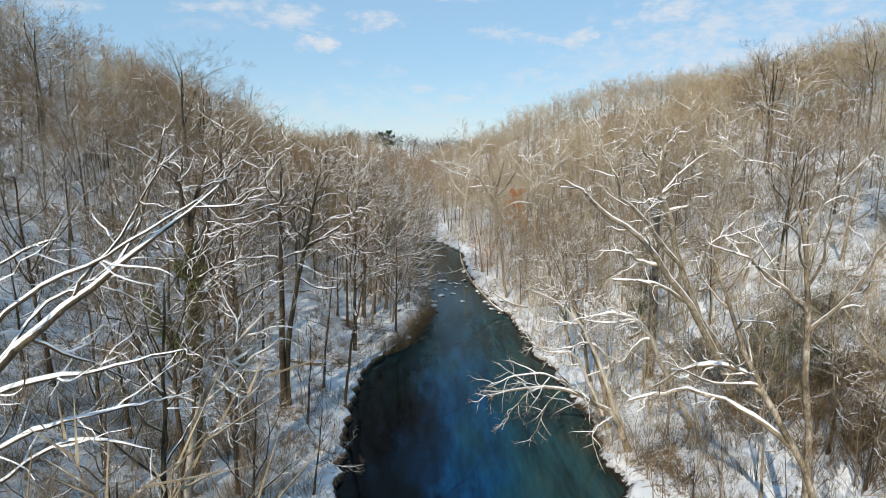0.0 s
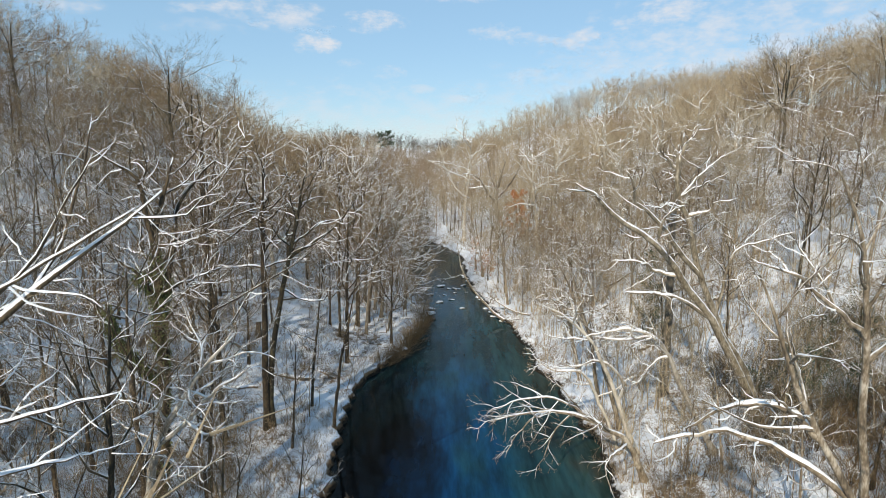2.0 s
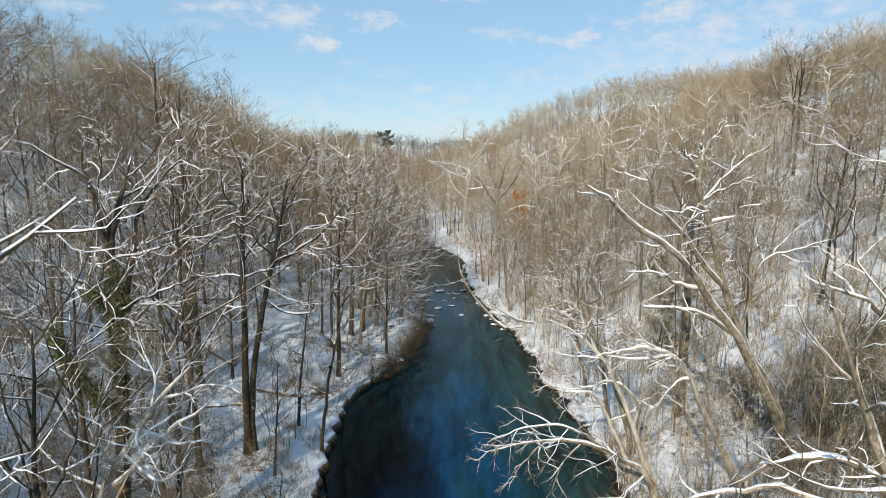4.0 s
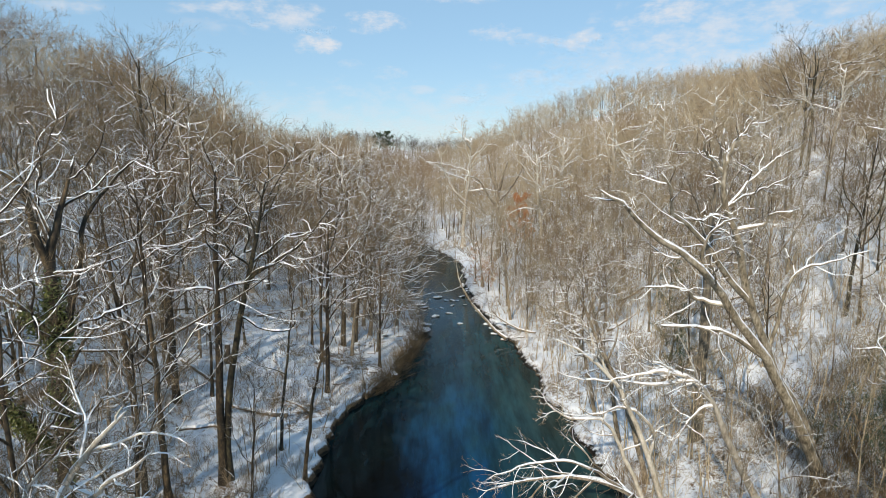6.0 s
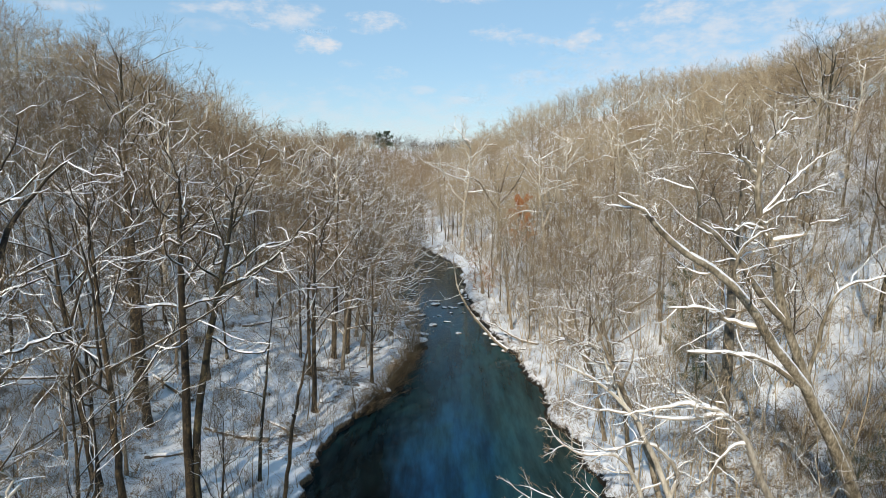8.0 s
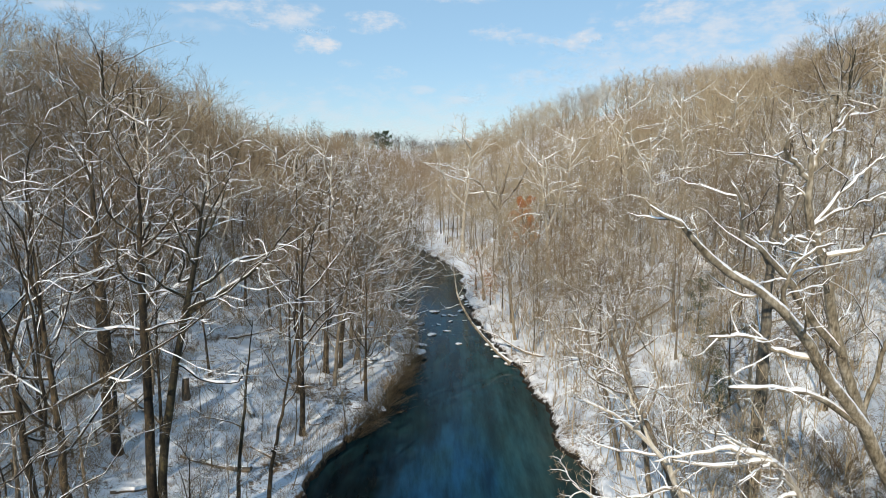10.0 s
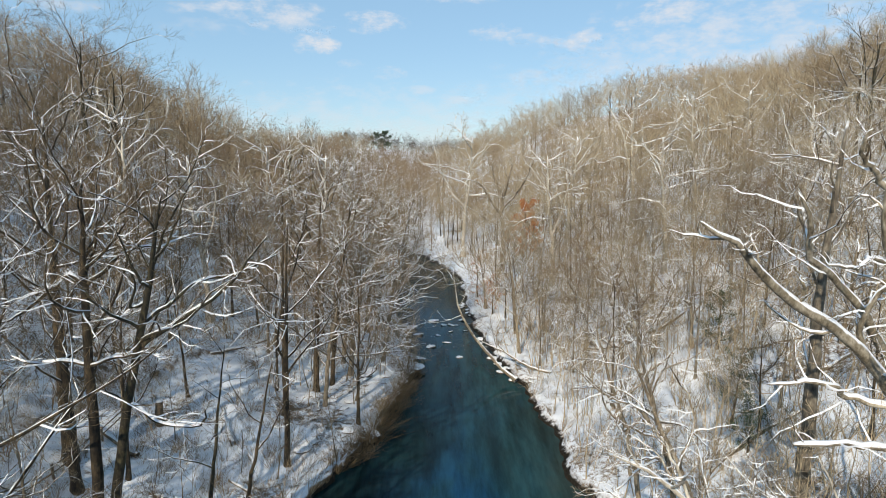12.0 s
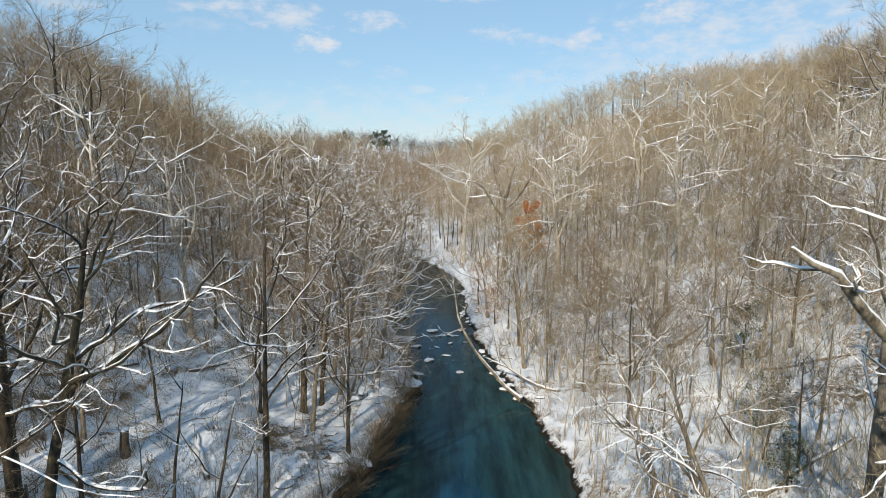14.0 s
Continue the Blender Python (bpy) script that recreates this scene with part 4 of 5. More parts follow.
for bx, by, top, r in ((-47, 110, 29, 0.28), (-44.5, 113, 25, 0.24), (-27.5, 140, 25.5, 0.26), (-24, 143, 25, 0.24), (-21.5, 142, 23, 0.22), (67, 125, 23, 0.24), (62.8, 116, 24.5, 0.26), (-62, 94, 21, 0.2), (84, 120, 21, 0.2)):
    z = ground_at(bx, by)
    own_tree("bare_tree", rg, [(bx, by, z - 0.4), (bx + 0.2, by, z + top * 0.3), (bx - 0.1, by, z + top * 0.55), (bx + 0.3, by, z + top * 0.8)], (r * 1.1, r * 0.9, r * 0.7, r * 0.3), M_dark, SPEC_MID, "tall dark tree spreading its crown on the crest", snow_depth=0.04, twig_mat=M_brown)
    hero(bx, by, 3.0)

# big bright limbs of a tree standing close on the left at the start
z = ground_at(-24, 19)
own_tree("bare_tree", rg, [(-24.5, 18, z - 0.4), (-23.2, 18.5, 7), (-20.5, 20, 13.5), (-17.2, 22, 17.8), (-14.0, 23.5, 20.8), (-9.6, 25.6, 24.6)], (0.50, 0.40, 0.31, 0.22, 0.15, 0.04), M_branch, SPARSE,
         "brown tree with long slanting limbs lined with snow", snow_depth=0.10,
         limbs=[([(-19.6, 20.4, 14.8), (-17.0, 22, 16.9), (-14.0, 23.2, 17.2), (-10.6, 24.2, 17.8)], 0.13, 0.04), ([(-21.4, 19.4, 11.6), (-17.6, 22, 14.4), (-15.0, 23, 15.2), (-12.2, 24, 15.6)], 0.14, 0.05),
                ([(-22.2, 19, 9.6), (-18.4, 22, 12.4), (-15.4, 23, 14.0), (-12.4, 24, 13.2)], 0.13, 0.04), ([(-18.6, 21, 16.4), (-16.8, 22.2, 20.0), (-13.6, 23.6, 22.0), (-10.0, 25, 24.2)], 0.13, 0.04),
                ([(-20.8, 20, 13.2), (-18.8, 22, 18.8), (-17.2, 22.6, 21.6), (-15.2, 23.4, 22.6)], 0.12, 0.04)])
hero(-24.5, 18, 4)


# pale forked tree close on the left, its stems white with snow
own_tree("forked_tree", rg, [(-16.2, 33.5, 0.2), (-15.9, 33.5, 4.0), (-15.1, 33.5, 8.9), (-14.4, 33.5, 11.2), (-13.3, 33.5, 13.2), (-12.0, 33.5, 15.0), (-10.3, 33.5, 16.8)], (0.26, 0.24, 0.21, 0.18, 0.15, 0.12, 0.05), M_white, ARCHED, "pale forked tree with thick snow on both stems", snow_depth=0.10, trunk_snow=True,
         limbs=[([(-14.4, 33.5, 11.2), (-13.1, 33.5, 12.1), (-11.8, 33.5, 13.5), (-10.6, 33.5, 14.4), (-9.4, 33.5, 15.3)], 0.16, 0.04), ([(-13.1, 33.5, 12.1), (-12.2, 33.2, 11.9), (-11.1, 32.9, 12.2), (-10.4, 32.6, 13.0)], 0.08, 0.03), ([(-12.1, 33.5, 13.4), (-11.4, 33.8, 13.1), (-10.0, 34.1, 13.1)], 0.08, 0.03)])
hero(-15.9, 33.5, 2.5)


# ---- the forest ----
fr = np.random.RandomState(21)


def ledge(x, y):
    """The open snowy ledge high on the sunny slope."""
    return ((x - 68) / 9) ** 2 + ((y - 116) / 24) ** 2 < 1


def place_list(x0, x1, y0, y1, spacing, rng, keep=0.88):
    out = []
    for yy in np.arange(y0, y1, spacing):
        for xx in np.arange(x0, x1, spacing):
            px, py = xx + rng.uniform(-0.48, 0.48) * spacing, yy + rng.uniform(-0.48, 0.48) * spacing
            if rng.rand() > keep or abs(px) > 0.80 * py + 14:
                continue
            d = max(float(bank_left(py)) - px, px - float(bank_right(py)))
            if d < 1.6 or any((px - a) ** 2 + (py - b) ** 2 < r * r for a, b, r in HERO):
                continue
            out.append((px, py, d))
    return out


def template(seed, spec, material, height, r, label, bend=0.0, sway=0.012, depth=0.045, name="bare_tree", split=True, twig=None, branch=None):
    g = np.random.RandomState(seed)
    P, R = trunk_line(g, height * (0.8 if split else 0.72), r, 11, sway, bend)
    return tree_parts(name, g, P, R, material, spec, label, snow_depth=depth, k0=8, split=split, twig_mat=twig, branch_mat=branch, fine=False)


near_kinds = [template(101, SPEC_UPRIGHT, M_bark, 21, 0.21, "tall bare woodland tree with snow-dusted limbs", twig=M_brown),
              template(102, SPEC_CROOKED, M_bark, 19, 0.23, "bare spreading tree with snow on its crooked limbs", 0.08),
              template(103, SPEC_UPRIGHT, M_dark, 22, 0.22, "tall dark-barked bare tree in snow", twig=M_brown),
              template(104, SPEC_CROOKED, M_syc, 20, 0.21, "pale-barked bare tree with snowy crown", 0.10, twig=M_pale),
              template(105, SPEC_UPRIGHT, M_grey, 16, 0.12, "thin bare young tree in snow", 0.05, 0.02, twig=M_pale)]
mid_kinds = [template(201, SPEC_MID, M_bark, 20, 0.19, "bare hillside tree with snow-dusted limbs", split=False, twig=M_russet, branch=M_branch_far),
             template(202, SPEC_MID, M_grey, 22, 0.18, "tall bare hillside tree with fine twigs", 0.03, split=False, branch=M_branch_far),
             template(203, SPEC_MID, M_syc, 20, 0.22, "pale hillside tree with snowy limbs", 0.06, 0.02, 0.07, split=False, twig=M_pale),
             template(204, SPEC_MID, M_dark, 19, 0.18, "dark hillside tree with snow-dusted limbs", 0.04, split=False, twig=M_brown, branch=M_branch_far)]
used = set()


def plant(kind, m):
    if kind.name in used:
        return copy_thing(kind, m)
    used.add(kind.name)
    kind.matrix_basis = m
    return kind


def stand(px, py, d, rng, size):
    lean = 5.0 * math.exp(-d / 6.0) + rng.normal(0, 1.6)
    side = 1 if px < 2 else -1
    m = Matrix.Translation((px, py, ground_at(px, py) - 0.05)) @ pose(0, 0, 0, rng.normal(0, 1.5), lean * side, 0) @ pose(0, 0, 0, 0, 0, rng.uniform(0, 360))
    return m @ Matrix.Scale(size, 4)


near = place_list(-42, 45, 22, 80, 5.6, fr)
for px, py, d in near:
    # darker mix on the near left, paler on lit ground: light put into colour
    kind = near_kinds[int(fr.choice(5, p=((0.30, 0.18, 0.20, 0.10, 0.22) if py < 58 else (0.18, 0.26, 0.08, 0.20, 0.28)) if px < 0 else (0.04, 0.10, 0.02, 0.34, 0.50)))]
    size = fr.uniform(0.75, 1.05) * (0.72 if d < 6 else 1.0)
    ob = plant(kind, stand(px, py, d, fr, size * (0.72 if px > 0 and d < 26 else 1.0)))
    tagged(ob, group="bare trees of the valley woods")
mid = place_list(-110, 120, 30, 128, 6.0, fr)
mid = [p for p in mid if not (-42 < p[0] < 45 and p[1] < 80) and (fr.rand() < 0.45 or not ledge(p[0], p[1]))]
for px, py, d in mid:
    # darker kinds paint the shaded left hill, paler ones the sunlit right
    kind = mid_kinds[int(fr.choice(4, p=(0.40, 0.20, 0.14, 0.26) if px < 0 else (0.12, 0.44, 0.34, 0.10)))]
    ob = plant(kind, stand(px, py, d, fr, fr.uniform(0.74, 1.04) * (1.06 if px < 0 else 1.0)))
    tagged(ob, group="bare trees of the valley woods")


def woods(name, places, label, rng, kinds, sizes, dark=False):
    """Far trees joined into one mass."""
    vs, fs, ws, base = [], [], [], 0
    for px, py, d in places:
        v, f, w = kinds[rng.randint(len(kinds))]
        a, s = rng.uniform(0, 6.28), rng.uniform(*sizes)
        c, sn = math.cos(a) * s, math.sin(a) * s
        q = np.stack([v[:, 0] * c - v[:, 1] * sn + px, v[:, 0] * sn + v[:, 1] * c + py, v[:, 2] * s * rng.uniform(0.92, 1.08) + ground_at(px, py)], 1)
        vs.append(q)
        fs.append(f + base)
        # natural patchy tone, plus a side offset that paints shade left and sun right
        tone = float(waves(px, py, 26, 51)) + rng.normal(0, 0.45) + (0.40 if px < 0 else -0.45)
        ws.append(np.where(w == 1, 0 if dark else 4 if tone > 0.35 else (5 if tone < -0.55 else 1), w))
        base += len(v)
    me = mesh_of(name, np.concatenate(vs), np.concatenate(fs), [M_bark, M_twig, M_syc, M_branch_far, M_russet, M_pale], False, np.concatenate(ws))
    return tagged(new(name, me), label, "woods", kind="stuff")


def far_kind(seed, height, pale, many=True):
    g = np.random.RandomState(seed)
    P, R = trunk_line(g, height * 0.74, 0.16, 4, 0.015)
    lim = sprout(g, P, R, 9, 3, 0.26, 0.66, 52, 0.15, 0.17, 0.09, 0.05)
    br = sprout(g, *lim, 5, 2, 0.2, 0.62, 40, 0.12, 0.14, 0.045, 0.035)
    a = join([tubes(P, R, 4, False)])
    c = tubes(*lim, 3, True, np.pi)
    b = tubes(*br, 3)
    b2 = tubes(*sprout(g, *br, 5, 2, 0.15, 1.0, 42, 0.10, 0.12, 0.040, 0.034), 3) if many else tubes(*sprout(g, *lim, 6, 2, 0.1, 0.8, 38, 0.10, 0.12, 0.09, 0.07), 3)
    b = join([b, b2]) if many else b2
    v, f = join([a, b, c])
    return v, f, np.concatenate([np.full(len(a[1]), 2 if pale else 0), np.full(len(b[1]), 1), np.full(len(c[1]), 3)])


far_kinds = [far_kind(301, 20, False), far_kind(302, 22, False), far_kind(303, 19, True), far_kind(304, 21, False)]
ridge_kinds = [far_kind(311, 20, False, False), far_kind(312, 22, False, False)]
far = place_list(-80, 122, 128, 200, 5.3, fr, 0.93) + place_list(-110, 130, 200, 300, 6.9, fr, 0.93)
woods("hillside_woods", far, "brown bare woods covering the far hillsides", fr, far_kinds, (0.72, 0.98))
ridge = [p for p in place_list(-260, 250, 300, 480, 11.5, fr, 0.92) + place_list(-260, 200, 480, 760, 14.0, fr, 0.92) if -0.27 * p[1] < p[0] < 0.24 * p[1]]
woods("ridge_woods", [p for p in ridge if p[1] < 520], "distant bare woods along the valley's end", fr, ridge_kinds, (0.65, 0.95))
# twigs take the dark bark colour here to stand for the ridge's shade
woods("ridge_woods", [p for p in ridge if p[1] >= 520], "far woods closing the valley, coloured dark for shade", fr, ridge_kinds, (0.75, 1.05), True)


def place_behind(rng):
    out = []
    for yy in np.arange(-60, 34, 6.5):
        for xx in np.arange(-90, 80, 6.5):
            px, py = xx + rng.uniform(-2.5, 2.5), yy + rng.uniform(-2.5, 2.5)
            d = max(float(bank_left(py)) - px, px - float(bank_right(py)))
            if d > 2.5 and (py < 20 or abs(px) > 0.8 * py + 16) and not any((px - a) ** 2 + (py - b) ** 2 < r * r for a, b, r in HERO):
                out.append((px, py, d))
    return out


# added outside the view so that their shadows darken the near left
woods("upstream_woods", place_behind(fr), "unseen bare woods added to shade the near slopes", fr, ridge_kinds, (0.85, 1.1))


# ---- undergrowth ----
def bush(seed, stems, height, r):
    """A many-stemmed leafless bush."""
    g = np.random.RandomState(seed)
    a = g.uniform(0, 6.28, stems)
    lean = g.uniform(0.15, 0.9, stems)
    d = unit(np.stack([np.cos(a) * lean, np.sin(a) * lean, np.ones(stems)], 1))
    L = height * g.uniform(0.6, 1.1, stems)
    p0 = np.stack([np.cos(a), np.sin(a), 0 * a - 0.3], 1) * 0.15
    p1 = p0 + d * (L * 0.5)[:, None]
    p2 = p1 + unit(d + g.normal(0, 0.3, d.shape)) * (L * 0.5)[:, None]
    P = np.stack([p0, p1, p2], 1)
    R = np.linspace(r, r * 0.4, 3)[None] * np.ones((stems, 1))
    tw = sprout(g, P, R, 5, 2, 0.25, 0.60, 40, 0.02, 0.1, r * 0.6, r * 0.45)
    return join([tubes(P, R, 3), tubes(*tw, 3)])


def sapling(seed, height, r):
    g = np.random.RandomState(seed)
    P, R = trunk_line(g, height, r, 5, 0.03, g.uniform(-0.1, 0.15))
    tw = sprout(g, P, R, 12, 3, 0.25, 0.34, 42, 0.08, 0.14, r * 0.5, 0.012)
    t2 = sprout(g, *tw, 4, 2, 0.2, 0.6, 36, 0.05, 0.1, 0.013, 0.011)
    return join([tubes(P, R, 4), tubes(*tw, 3), tubes(*t2, 3)])


def scatter(name, kinds, places, material, label, category, rng, sizes, tilt=0.0, lean=0.0):
    vs, fs, base = [], [], 0
    for px, py in places:
        v, f = kinds[rng.randint(len(kinds))]
        a, s = rng.uniform(0, 6.28), rng.uniform(*sizes)
        c, sn = math.cos(a) * s, math.sin(a) * s
        lx, ly = rng.normal(lean, tilt), rng.normal(0, tilt)
        z = v[:, 2] * s
        vs.append(np.stack([v[:, 0] * c - v[:, 1] * sn + px + lx * z, v[:, 0] * sn + v[:, 1] * c + py + ly * z, z + ground_at(px, py)], 1))
        fs.append(f + base)
        base += len(v)
    return tagged(new(name, mesh_of(name, np.concatenate(vs), np.concatenate(fs), [material], False)), label, category, kind="stuff")


def wild(count, rng, x0, x1, y0, y1, clump=9.0, seed=31, least=0.0):
    out = []
    while len(out) < count:
        px, py = rng.uniform(x0, x1), rng.uniform(y0, y1)
        d = max(float(bank_left(py)) - px, px - float(bank_right(py)))
        if d < 0.3 or abs(px) > 0.8 * py + 10 or (ledge(px, py) and rng.rand() < 0.85) or float(waves(px, py, clump, seed)) < least + rng.normal(0, 0.35):
            continue
        out.append((px, py))
    return out


ug = np.random.RandomState(77)
bushes = [bush(s, 9, 1.7, 0.014) for s in (1, 2, 3, 4)]
scatter("undergrowth", bushes, wild(700, ug, -45, 45, 30, 100), M_twig, "leafless brown bushes poking through the snow", "undergrowth", ug, (0.6, 1.4))
bushes_far = [bush(s, 5, 3.2, 0.038) for s in (5, 6, 7)]
scatter("undergrowth", bushes, wild(280, ug, 15, 36, 24, 49, 6.0, 36, -0.8) + wild(260, ug, -36, -11, 22, 50, 6.0, 37, -0.6), M_brown, "dense dark leafless thicket", "undergrowth", ug, (0.9, 1.9))
scatter("undergrowth", bushes, wild(110, ug, 27, 46, 28, 46, 6.0, 38, -0.8), M_brown, "tall tangled dark thicket on the sunny slope", "undergrowth", ug, (1.5, 2.6))
fine_bushes = [bush(s, 12, 1.5, 0.010) for s in (21, 22, 23)]
scatter("undergrowth", fine_bushes, wild(420, ug, -30, -9, 34, 80, 5.0, 39, -0.7), M_brown, "fine dark twigs poking through snow on the flat", "undergrowth", ug, (0.6, 1.5), 0.2)
scatter("undergrowth", fine_bushes, wild(260, ug, 24, 40, 44, 62, 5.0, 40, -0.8), M_brown, "dark twiggy thicket round the sycamore's foot", "undergrowth", ug, (1.0, 2.2), 0.1)
scatter("undergrowth", bushes_far, wild(1000, ug, -90, 105, 95, 175, 9.0, 31, -0.8) + wild(600, ug, -90, 120, 175, 280, 9.0, 31, -1.2), M_twig, "leafless brown bushes on the slopes", "undergrowth", ug, (0.7, 1.5))
# sun and shade put into the brush colour, pale right and darker left
scatter("undergrowth", bushes_far, wild(520, ug, 22, 78, 52, 125, 12.0, 61, -0.9), M_pale, "tan leafless brush, paled for the sunlit slope", "undergrowth", ug, (0.6, 1.15))
scatter("undergrowth", bushes_far, wild(420, ug, -78, -26, 50, 125, 12.0, 62, -0.9), M_russet, "brown leafless brush, darkened for the shaded slope", "undergrowth", ug, (0.6, 1.15))
sap = [sapling(s, 7.5, 0.04) for s in (11, 12, 13, 14)]
scatter("saplings", sap, wild(420, ug, -60, 62, 34, 128, 14, 32, -0.3), M_twig, "thin leafless saplings between the trees", "saplings", ug, (0.6, 1.3), 0.08)
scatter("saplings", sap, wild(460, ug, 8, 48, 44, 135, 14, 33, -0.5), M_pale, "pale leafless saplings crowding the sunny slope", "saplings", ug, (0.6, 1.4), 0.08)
edge = [(14.2 + ug.uniform(-0.2, 2.0), 46 + ug.uniform(0, 13)) for _ in range(30)]
for yy in np.arange(44, 112, 0.8):
    if ug.rand() < (0.95 if yy > 72 else 0.15):
        edge.append((float(bank_left(yy)) - ug.uniform(0.1, 1.2), yy))
    if ug.rand() < 0.25:
        edge.append((float(bank_right(yy)) + ug.uniform(0.2, 1.4), yy))
scatter("bank_brush", bushes, edge, M_twig, "brown twiggy brush overhanging the river's edge", "brush", ug, (0.7, 1.4), 0.25)


# ---- rocks ----
def rock_mesh(seed, sx, sy, sz):
    g = np.random.RandomState(seed)
    bm = bmesh.new()
    bmesh.ops.create_icosphere(bm, subdivisions=3, radius=1.0)
    off = Vector(g.uniform(-50, 50, 3))
    for v in bm.verts:
        n = 1 + 0.55 * noise.noise(v.co * 0.9 + off) + 0.22 * noise.noise(v.co * 2.7 + off)
        v.co = Vector((v.co.x * sx, v.co.y * sy, (0.8 * math.tanh(v.co.z * 1.2) if v.co.z > 0 else 0.6 * v.co.z) * sz)) * n
    me = bpy.data.meshes.new("rock")
    bm.to_mesh(me)
    bm.free()
    me.polygons.foreach_set("use_smooth", np.full(len(me.polygons), True))
    me.materials.append(M_rock)
    return me


rock_meshes = [rock_mesh(s, 1.0, g, h) for s, g, h in ((1, 0.62, 0.6), (2, 0.75, 0.7), (3, 0.5, 0.55), (4, 0.7, 0.5), (5, 0.6, 0.8))]


def rock(x, y, z, size, turn, k, label):
    ob = new("rock", rock_meshes[k % 5])
    ob.matrix_world = Matrix.Translation((x, y, z)) @ pose(0, 0, 0, (k * 37) % 25 - 12, (k * 53) % 25 - 12, turn) @ Matrix.Diagonal((size, size * (0.7 + 0.1 * (k % 5)), size * (0.42 + 0.09 * (k * 3 % 5)), 1))
    tagged(ob, label, "rock", "rocks of the river")


for i, (x, y, s) in enumerate(((-4.8, 125.5, 1.15), (-0.2, 118.2, 0.9), (-3.9, 114.1, 1.05), (-2.2, 111.2, 0.8), (-0.4, 105.6, 0.62), (1.8, 107.5, 0.7), (1.4, 116.0, 0.5), (2.6, 116.0, 0.5), (3.4, 116.0, 0.4), (4.2, 118.7, 0.6),
                               (5.4, 123.2, 0.8), (8.2, 96.3, 0.6), (7.8, 101.1, 0.7), (-6.0, 151.9, 0.7), (3.4, 101.5, 0.45), (4.6, 113.0, 0.5), (0.6, 110.8, 0.4), (-5.2, 119.5, 0.7), (11.2, 84.2, 0.4), (2.4, 112.6, 0.35))):
    rock(x, y, 0.04, s * (0.85 + 0.08 * (i * 7 % 5)), i * 23 % 50 - 25, i, "snow-capped dark boulder standing in the river")
rr = np.random.RandomState(9)
for i in range(30):
    y = rr.uniform(88, 130)
    x = float(bank_right(y)) + rr.uniform(-0.9, 2.6)
    rock(x, y, max(ground_at(x, y), 0.0) + 0.05, rr.uniform(0.25, 0.75), rr.uniform(0, 360), i, "snowy stone lying along the river bank")

def slab(x, y, size, turn, k):
    ob = new("rock_slab", rock_meshes[k % 5])
    ob.matrix_world = Matrix.Translation((x, y, max(ground_at(x, y), 0.0) + 0.04)) @ pose(0, 0, 0, 3, -2, turn) @ Matrix.Diagonal((size, size * 0.8, size * 0.42, 1))
    tagged(ob, "flat rock slab under snow near the water's edge", "rock", "rocks of the river")


for i, (y, off, s) in enumerate(((94, 0.2, 1.6), (96.5, 0.1, 1.9), (98.5, -0.3, 1.4), (100.5, 0.0, 1.7), (103, 0.2, 1.3), (106, 0.3, 1.6), (91.5, 0.4, 1.3), (109, 0.1, 1.2), (84, 0.3, 1.0), (79, 0.2, 0.9), (113, 0.2, 1.4))):
    slab(float(bank_left(y)) - off, y, s * 0.62, i * 53 % 180, i)
for i in range(22):
    y = rr.uniform(74, 106)
    slab(float(bank_left(y)) - rr.uniform(0.6, 5.0), y, rr.uniform(0.45, 0.95), rr.uniform(-30, 30), i)

thick = [bush(s, 16, 1.7, 0.016) for s in (41, 42, 43)]
clumps = [(float(bank_left(y)) - 0.1 + o, y) for y, o in ((78, 0.1), (79.5, 0.2), (81.5, 0), (84, 0.1), (86, 0.3), (88.5, 0), (90.5, 0.2), (93, 0.1), (97.5, 0.2), (101.5, 0.1), (104.5, 0), (107, 0.2), (73.5, 0.2), (70, 0.1), (111, 0.2), (115, 0.1))]
clumps += [(float(bank_right(y)) + o, y) for y, o in ((47, 0.4), (49, 0.8), (51.5, 0.3), (54, 0.6), (57, 0.4), (44.5, 0.6), (80, 0.3), (83, 0.4), (74, 0.3), (88, 0.2))]
scatter("bank_brush", thick, clumps, M_twig, "thick golden-brown brush hanging over the bank", "brush", ug, (0.9, 1.5), 0.3)


hang = [(float(bank_left(y)) + o, y) for y in np.arange(73.5, 95, 0.95) for o in (-0.25, 0.2)]
scatter("bank_brush", thick, hang, M_brown, "brown tangled brush drooping over the river's edge", "brush", ug, (0.8, 1.35), 0.4, 0.75)


# ---- fallen logs, stumps, fence ----
def log(x, y, length, r, turn, label="snow-topped fallen log lying on the ground"):
    g = np.random.RandomState(int(x * 7 + y * 13) % 9999)
    s = np.linspace(-0.5, 0.5, 8)[:, None] * length
    d = np.array([[math.cos(radians(turn)), math.sin(radians(turn))]])
    xy = np.array([[x, y]]) + s * d + g.normal(0, 0.08, (8, 2))
    z = land(xy[:, 0], xy[:, 1]) + r * 0.6
    z = np.convolve(np.pad(z, 2, mode="edge"), np.ones(5) / 5, "valid")
    P = np.concatenate([xy, z[:, None]], 1)[None]
    R = np.linspace(r, r * 0.6, 8)[None]
    root = tagged(new("fallen_log"), label, "log", "fallen logs")
    part("log", tubes(P, R, 8, False), M_wood, root)
    tagged(part("snow", snow_caps(P, R, g, 0.07, 0.9), M_snow, root, "snow lying on the log"), kind="stuff")


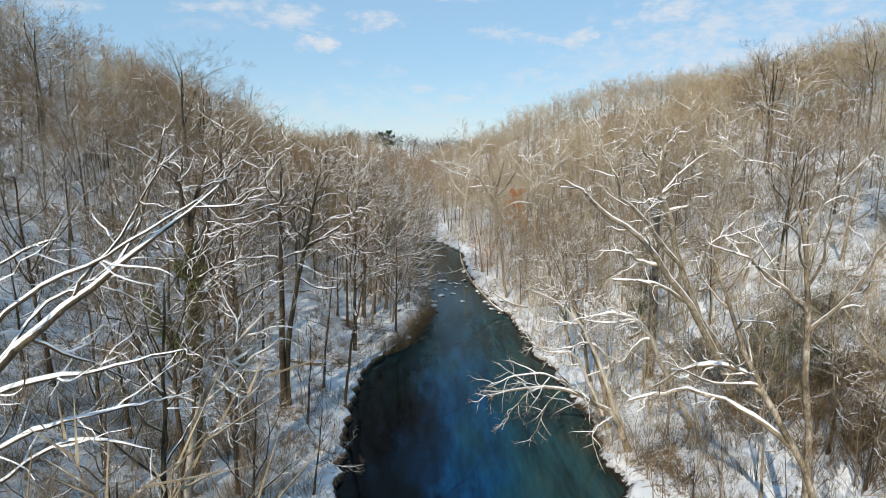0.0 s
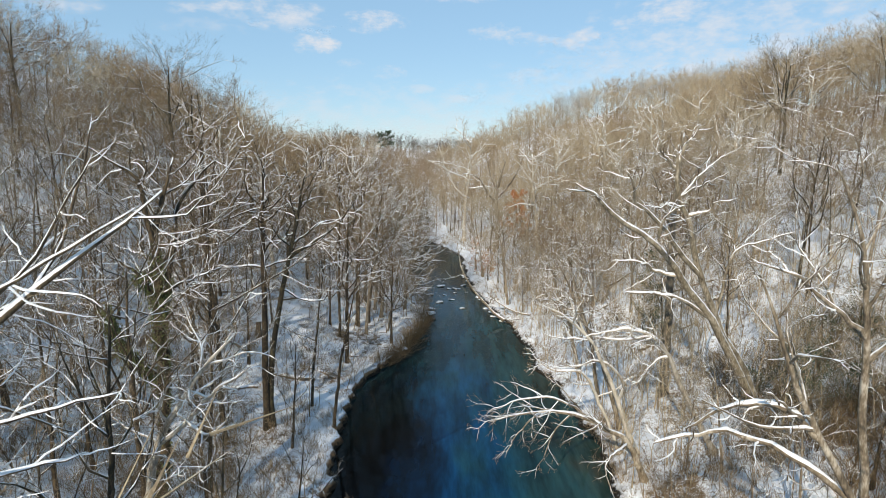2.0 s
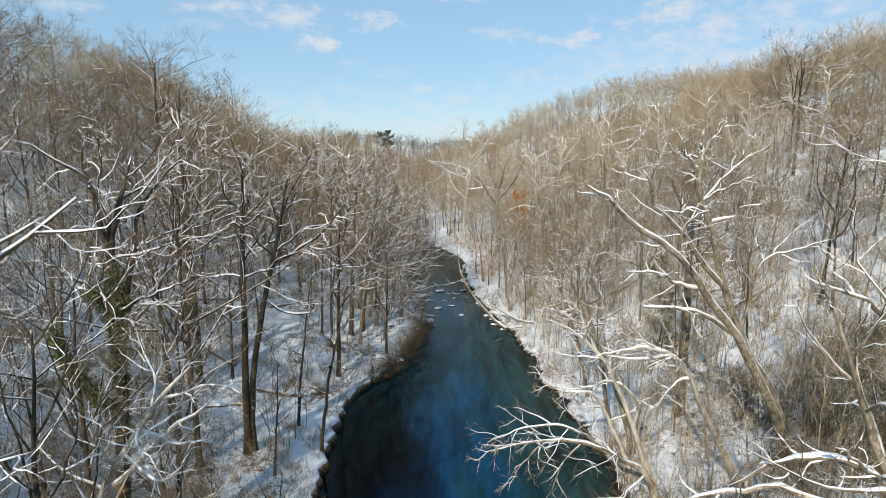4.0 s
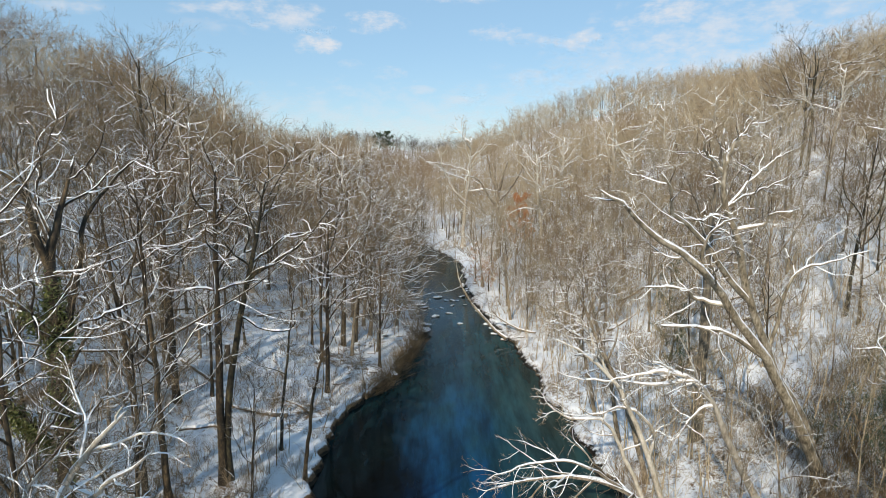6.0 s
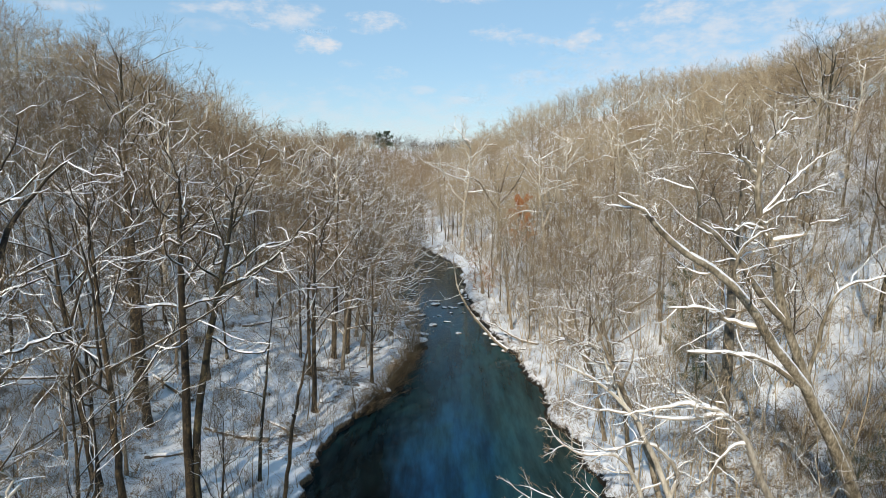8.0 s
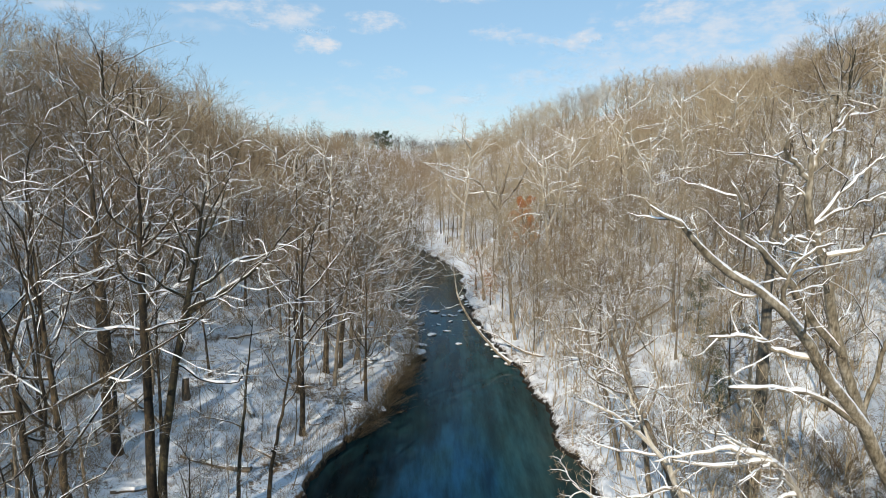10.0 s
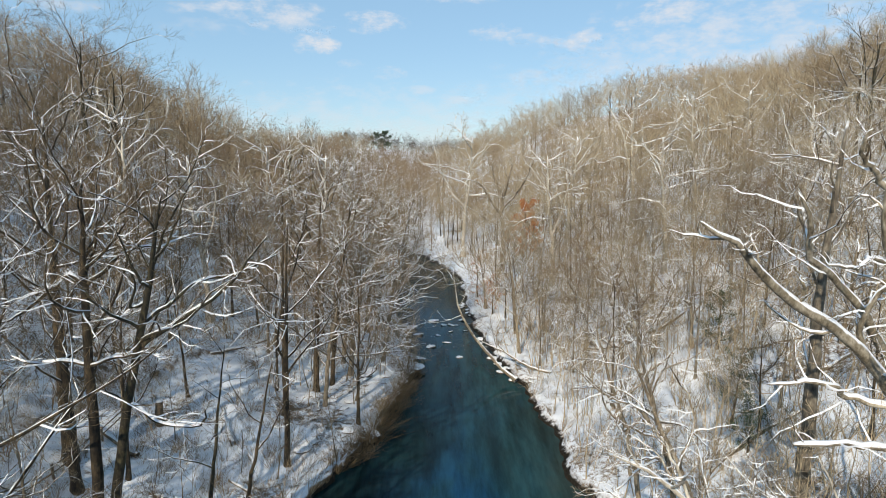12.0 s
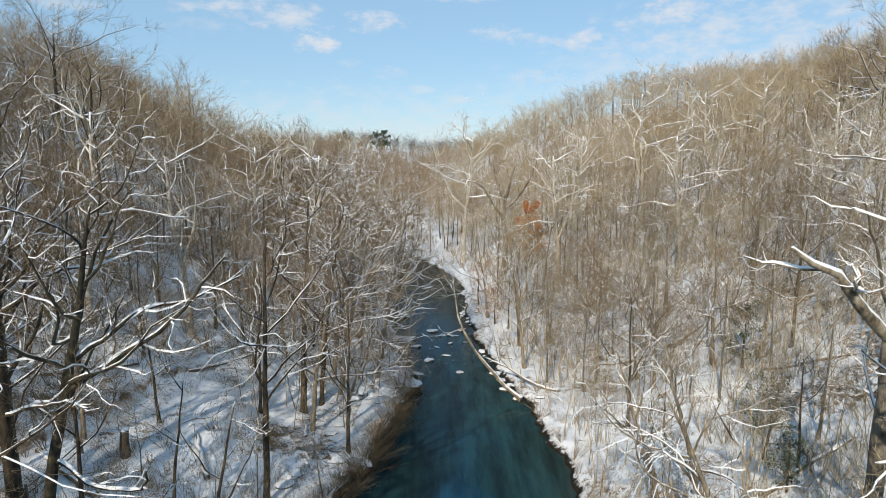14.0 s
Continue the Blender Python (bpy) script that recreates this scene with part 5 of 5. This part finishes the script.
for lg in ((-24.5, 71.5, 5.5, 0.22, 160), (-16.6, 66.5, 6.0, 0.28, 170), (-20.5, 62, 3.5, 0.2, 20), (-29, 83, 8, 0.2, 55), (-22, 94, 9, 0.2, 65), (-17.5, 77, 5, 0.24, 120), (-13.5, 69, 4, 0.15, 140), (27, 72, 9, 0.22, 20), (34, 84, 7, 0.2, 150),
           (24, 88, 6, 0.2, 35), (19, 60, 4, 0.16, 60), (38, 78, 10, 0.18, 12), (22, 98, 7, 0.2, 165), (-33, 70, 6, 0.2, 100), (-11, 84, 4, 0.15, 100), (30, 98, 8, 0.2, 10)):
    log(*lg)


def tube_between(a, b, r, k=6):
    return tubes(np.array([[a, b]], float), np.array([[r, r]]), k, False)


def rail_fence(points):
    root = tagged(new("rail_fence"), "low weathered split-rail fence along the trail", "fence")
    tops = []
    for x, y in points:
        z = ground_at(x, y)
        part("post", tube_between((x, y, z - 0.4), (x, y, z + 1.1), 0.09, 7), M_wood, root)
        tops.append((x, y, z))
    for a, b in zip(tops, tops[1:]):
        for h in (0.45, 0.9):
            part("rail", tube_between((a[0], a[1], a[2] + h), (b[0], b[1], b[2] + h - 0.03), 0.06), M_wood, root)


rail_fence([(-26.8 + 0.28 * i, 53.5 + 2.5 * i) for i in range(9)])


def stump(x, y, h, r):
    z = ground_at(x, y)
    root = tagged(new("tree_stump"), "snapped brown trunk stump standing in snow", "stump")
    P = np.array([[(x, y, z - 0.3), (x, y, z + h * 0.5), (x + 0.1, y, z + h)]])
    part("stem", tubes(P, np.array([[r * 1.3, r, r * 0.85]]), 9, False), M_wood, root)
    bm = bmesh.new()
    bmesh.ops.create_icosphere(bm, subdivisions=2, radius=1.0)
    for v in bm.verts:
        v.co = Vector((x + 0.1, y, z + h)) + Vector((v.co.x * r, v.co.y * r, max(v.co.z, -0.1) * 0.2))
    me = bpy.data.meshes.new("snow_cap")
    bm.to_mesh(me)
    bm.free()
    me.materials.append(M_snow)
    cap = new("snow_cap", me)
    cap.parent = root


stump(-22.4, 75.1, 2.0, 0.33)


# ---- leafy trees ----
def leafy(name, x, y, height, width, material, label, count, size, seed):
    """A tree or bush that keeps its leaves, in clumps along its branches."""
    g = np.random.RandomState(seed)
    P, R = trunk_line(g, height, 0.035 * height ** 0.7, 8, 0.02)
    lim = sprout(g, P, R, 16, 5, 0.12, width / height, 62, 0.04, 0.12, 0.05, 0.02)
    tw = sprout(g, *lim, 5, 3, 0.25, 0.45, 45, 0.0, 0.15, 0.015, 0.01)
    root = tagged(new(name), label, "tree")
    root.location = (x, y, ground_at(x, y))
    part("trunk", tubes(P, R, 7, False), M_bark, root)
    tagged(part("crown", join([tubes(*lim, 4), tubes(*tw, 3)]), M_twig, root, smooth=False), kind="stuff")
    tagged(part("foliage", leaves(g, tw[0].reshape(-1, 3), 0.16, size, count), material, root, label="dense leaves" if material is M_green else "dry withered leaves", smooth=False), kind="stuff")
    HERO.append((x, y, 1.0))


leafy("evergreen_tree", 25.2, 74.6, 6.5, 2.6, M_green, "small dark evergreen holly on the snowy slope", 3600, 0.065, 1)
leafy("evergreen_tree", 30.4, 50.5, 5.0, 3.0, M_green, "dark evergreen thicket beside the sycamore", 2200, 0.06, 2)
leafy("evergreen_tree", 33.5, 55.0, 5.5, 3.0, M_green, "dark evergreen thicket beside the sycamore", 2000, 0.06, 3)
leafy("evergreen_tree", 29.8, 87.5, 6.5, 2.6, M_green, "small dark evergreen holly on the snowy slope", 3200, 0.075, 4)
leafy("evergreen_tree", 24.4, 70.4, 4.0, 1.8, M_green, "small dark evergreen holly on the snowy slope", 2400, 0.065, 5)
for i, (ex, ey, eh) in enumerate(((28, 47.5, 4.0), (29.6, 52.6, 4.4), (27.6, 53.6, 3.0), (31.5, 47, 4.6), (34.5, 50.5, 5.2), (37, 55, 5.0))):
    leafy("evergreen_tree", ex, ey, eh, 2.8, M_green, "dark evergreen thicket beside the sycamore", 1500, 0.055, 20 + i)
leafy("beech_tree", 17.4, 146, 13, 4.6, M_orange, "young beech holding dry orange leaves", 7000, 0.25, 6)
leafy("beech_tree", 9.0, 118, 6, 2.4, M_orange, "small beech with withered orange leaves by the bank", 500, 0.12, 7)
leafy("beech_tree", 7.4, 130, 7, 2.4, M_orange, "small beech with withered orange leaves by the bank", 500, 0.12, 8)
leafy("beech_tree", 25, 120, 8, 3.0, M_tan, "young beech with pale tan leaves", 900, 0.14, 9)
leafy("conifer_tree", -50, 560, 20, 7, M_green, "dark distant conifer on the skyline", 3600, 0.55, 10)
leafy("conifer_tree", -58, 566, 15, 7, M_green, "dark distant conifer on the skyline", 2200, 0.5, 11)
leafy("conifer_tree", -92, 600, 15, 7, M_green, "dark distant conifer on the skyline", 1500, 0.5, 12)
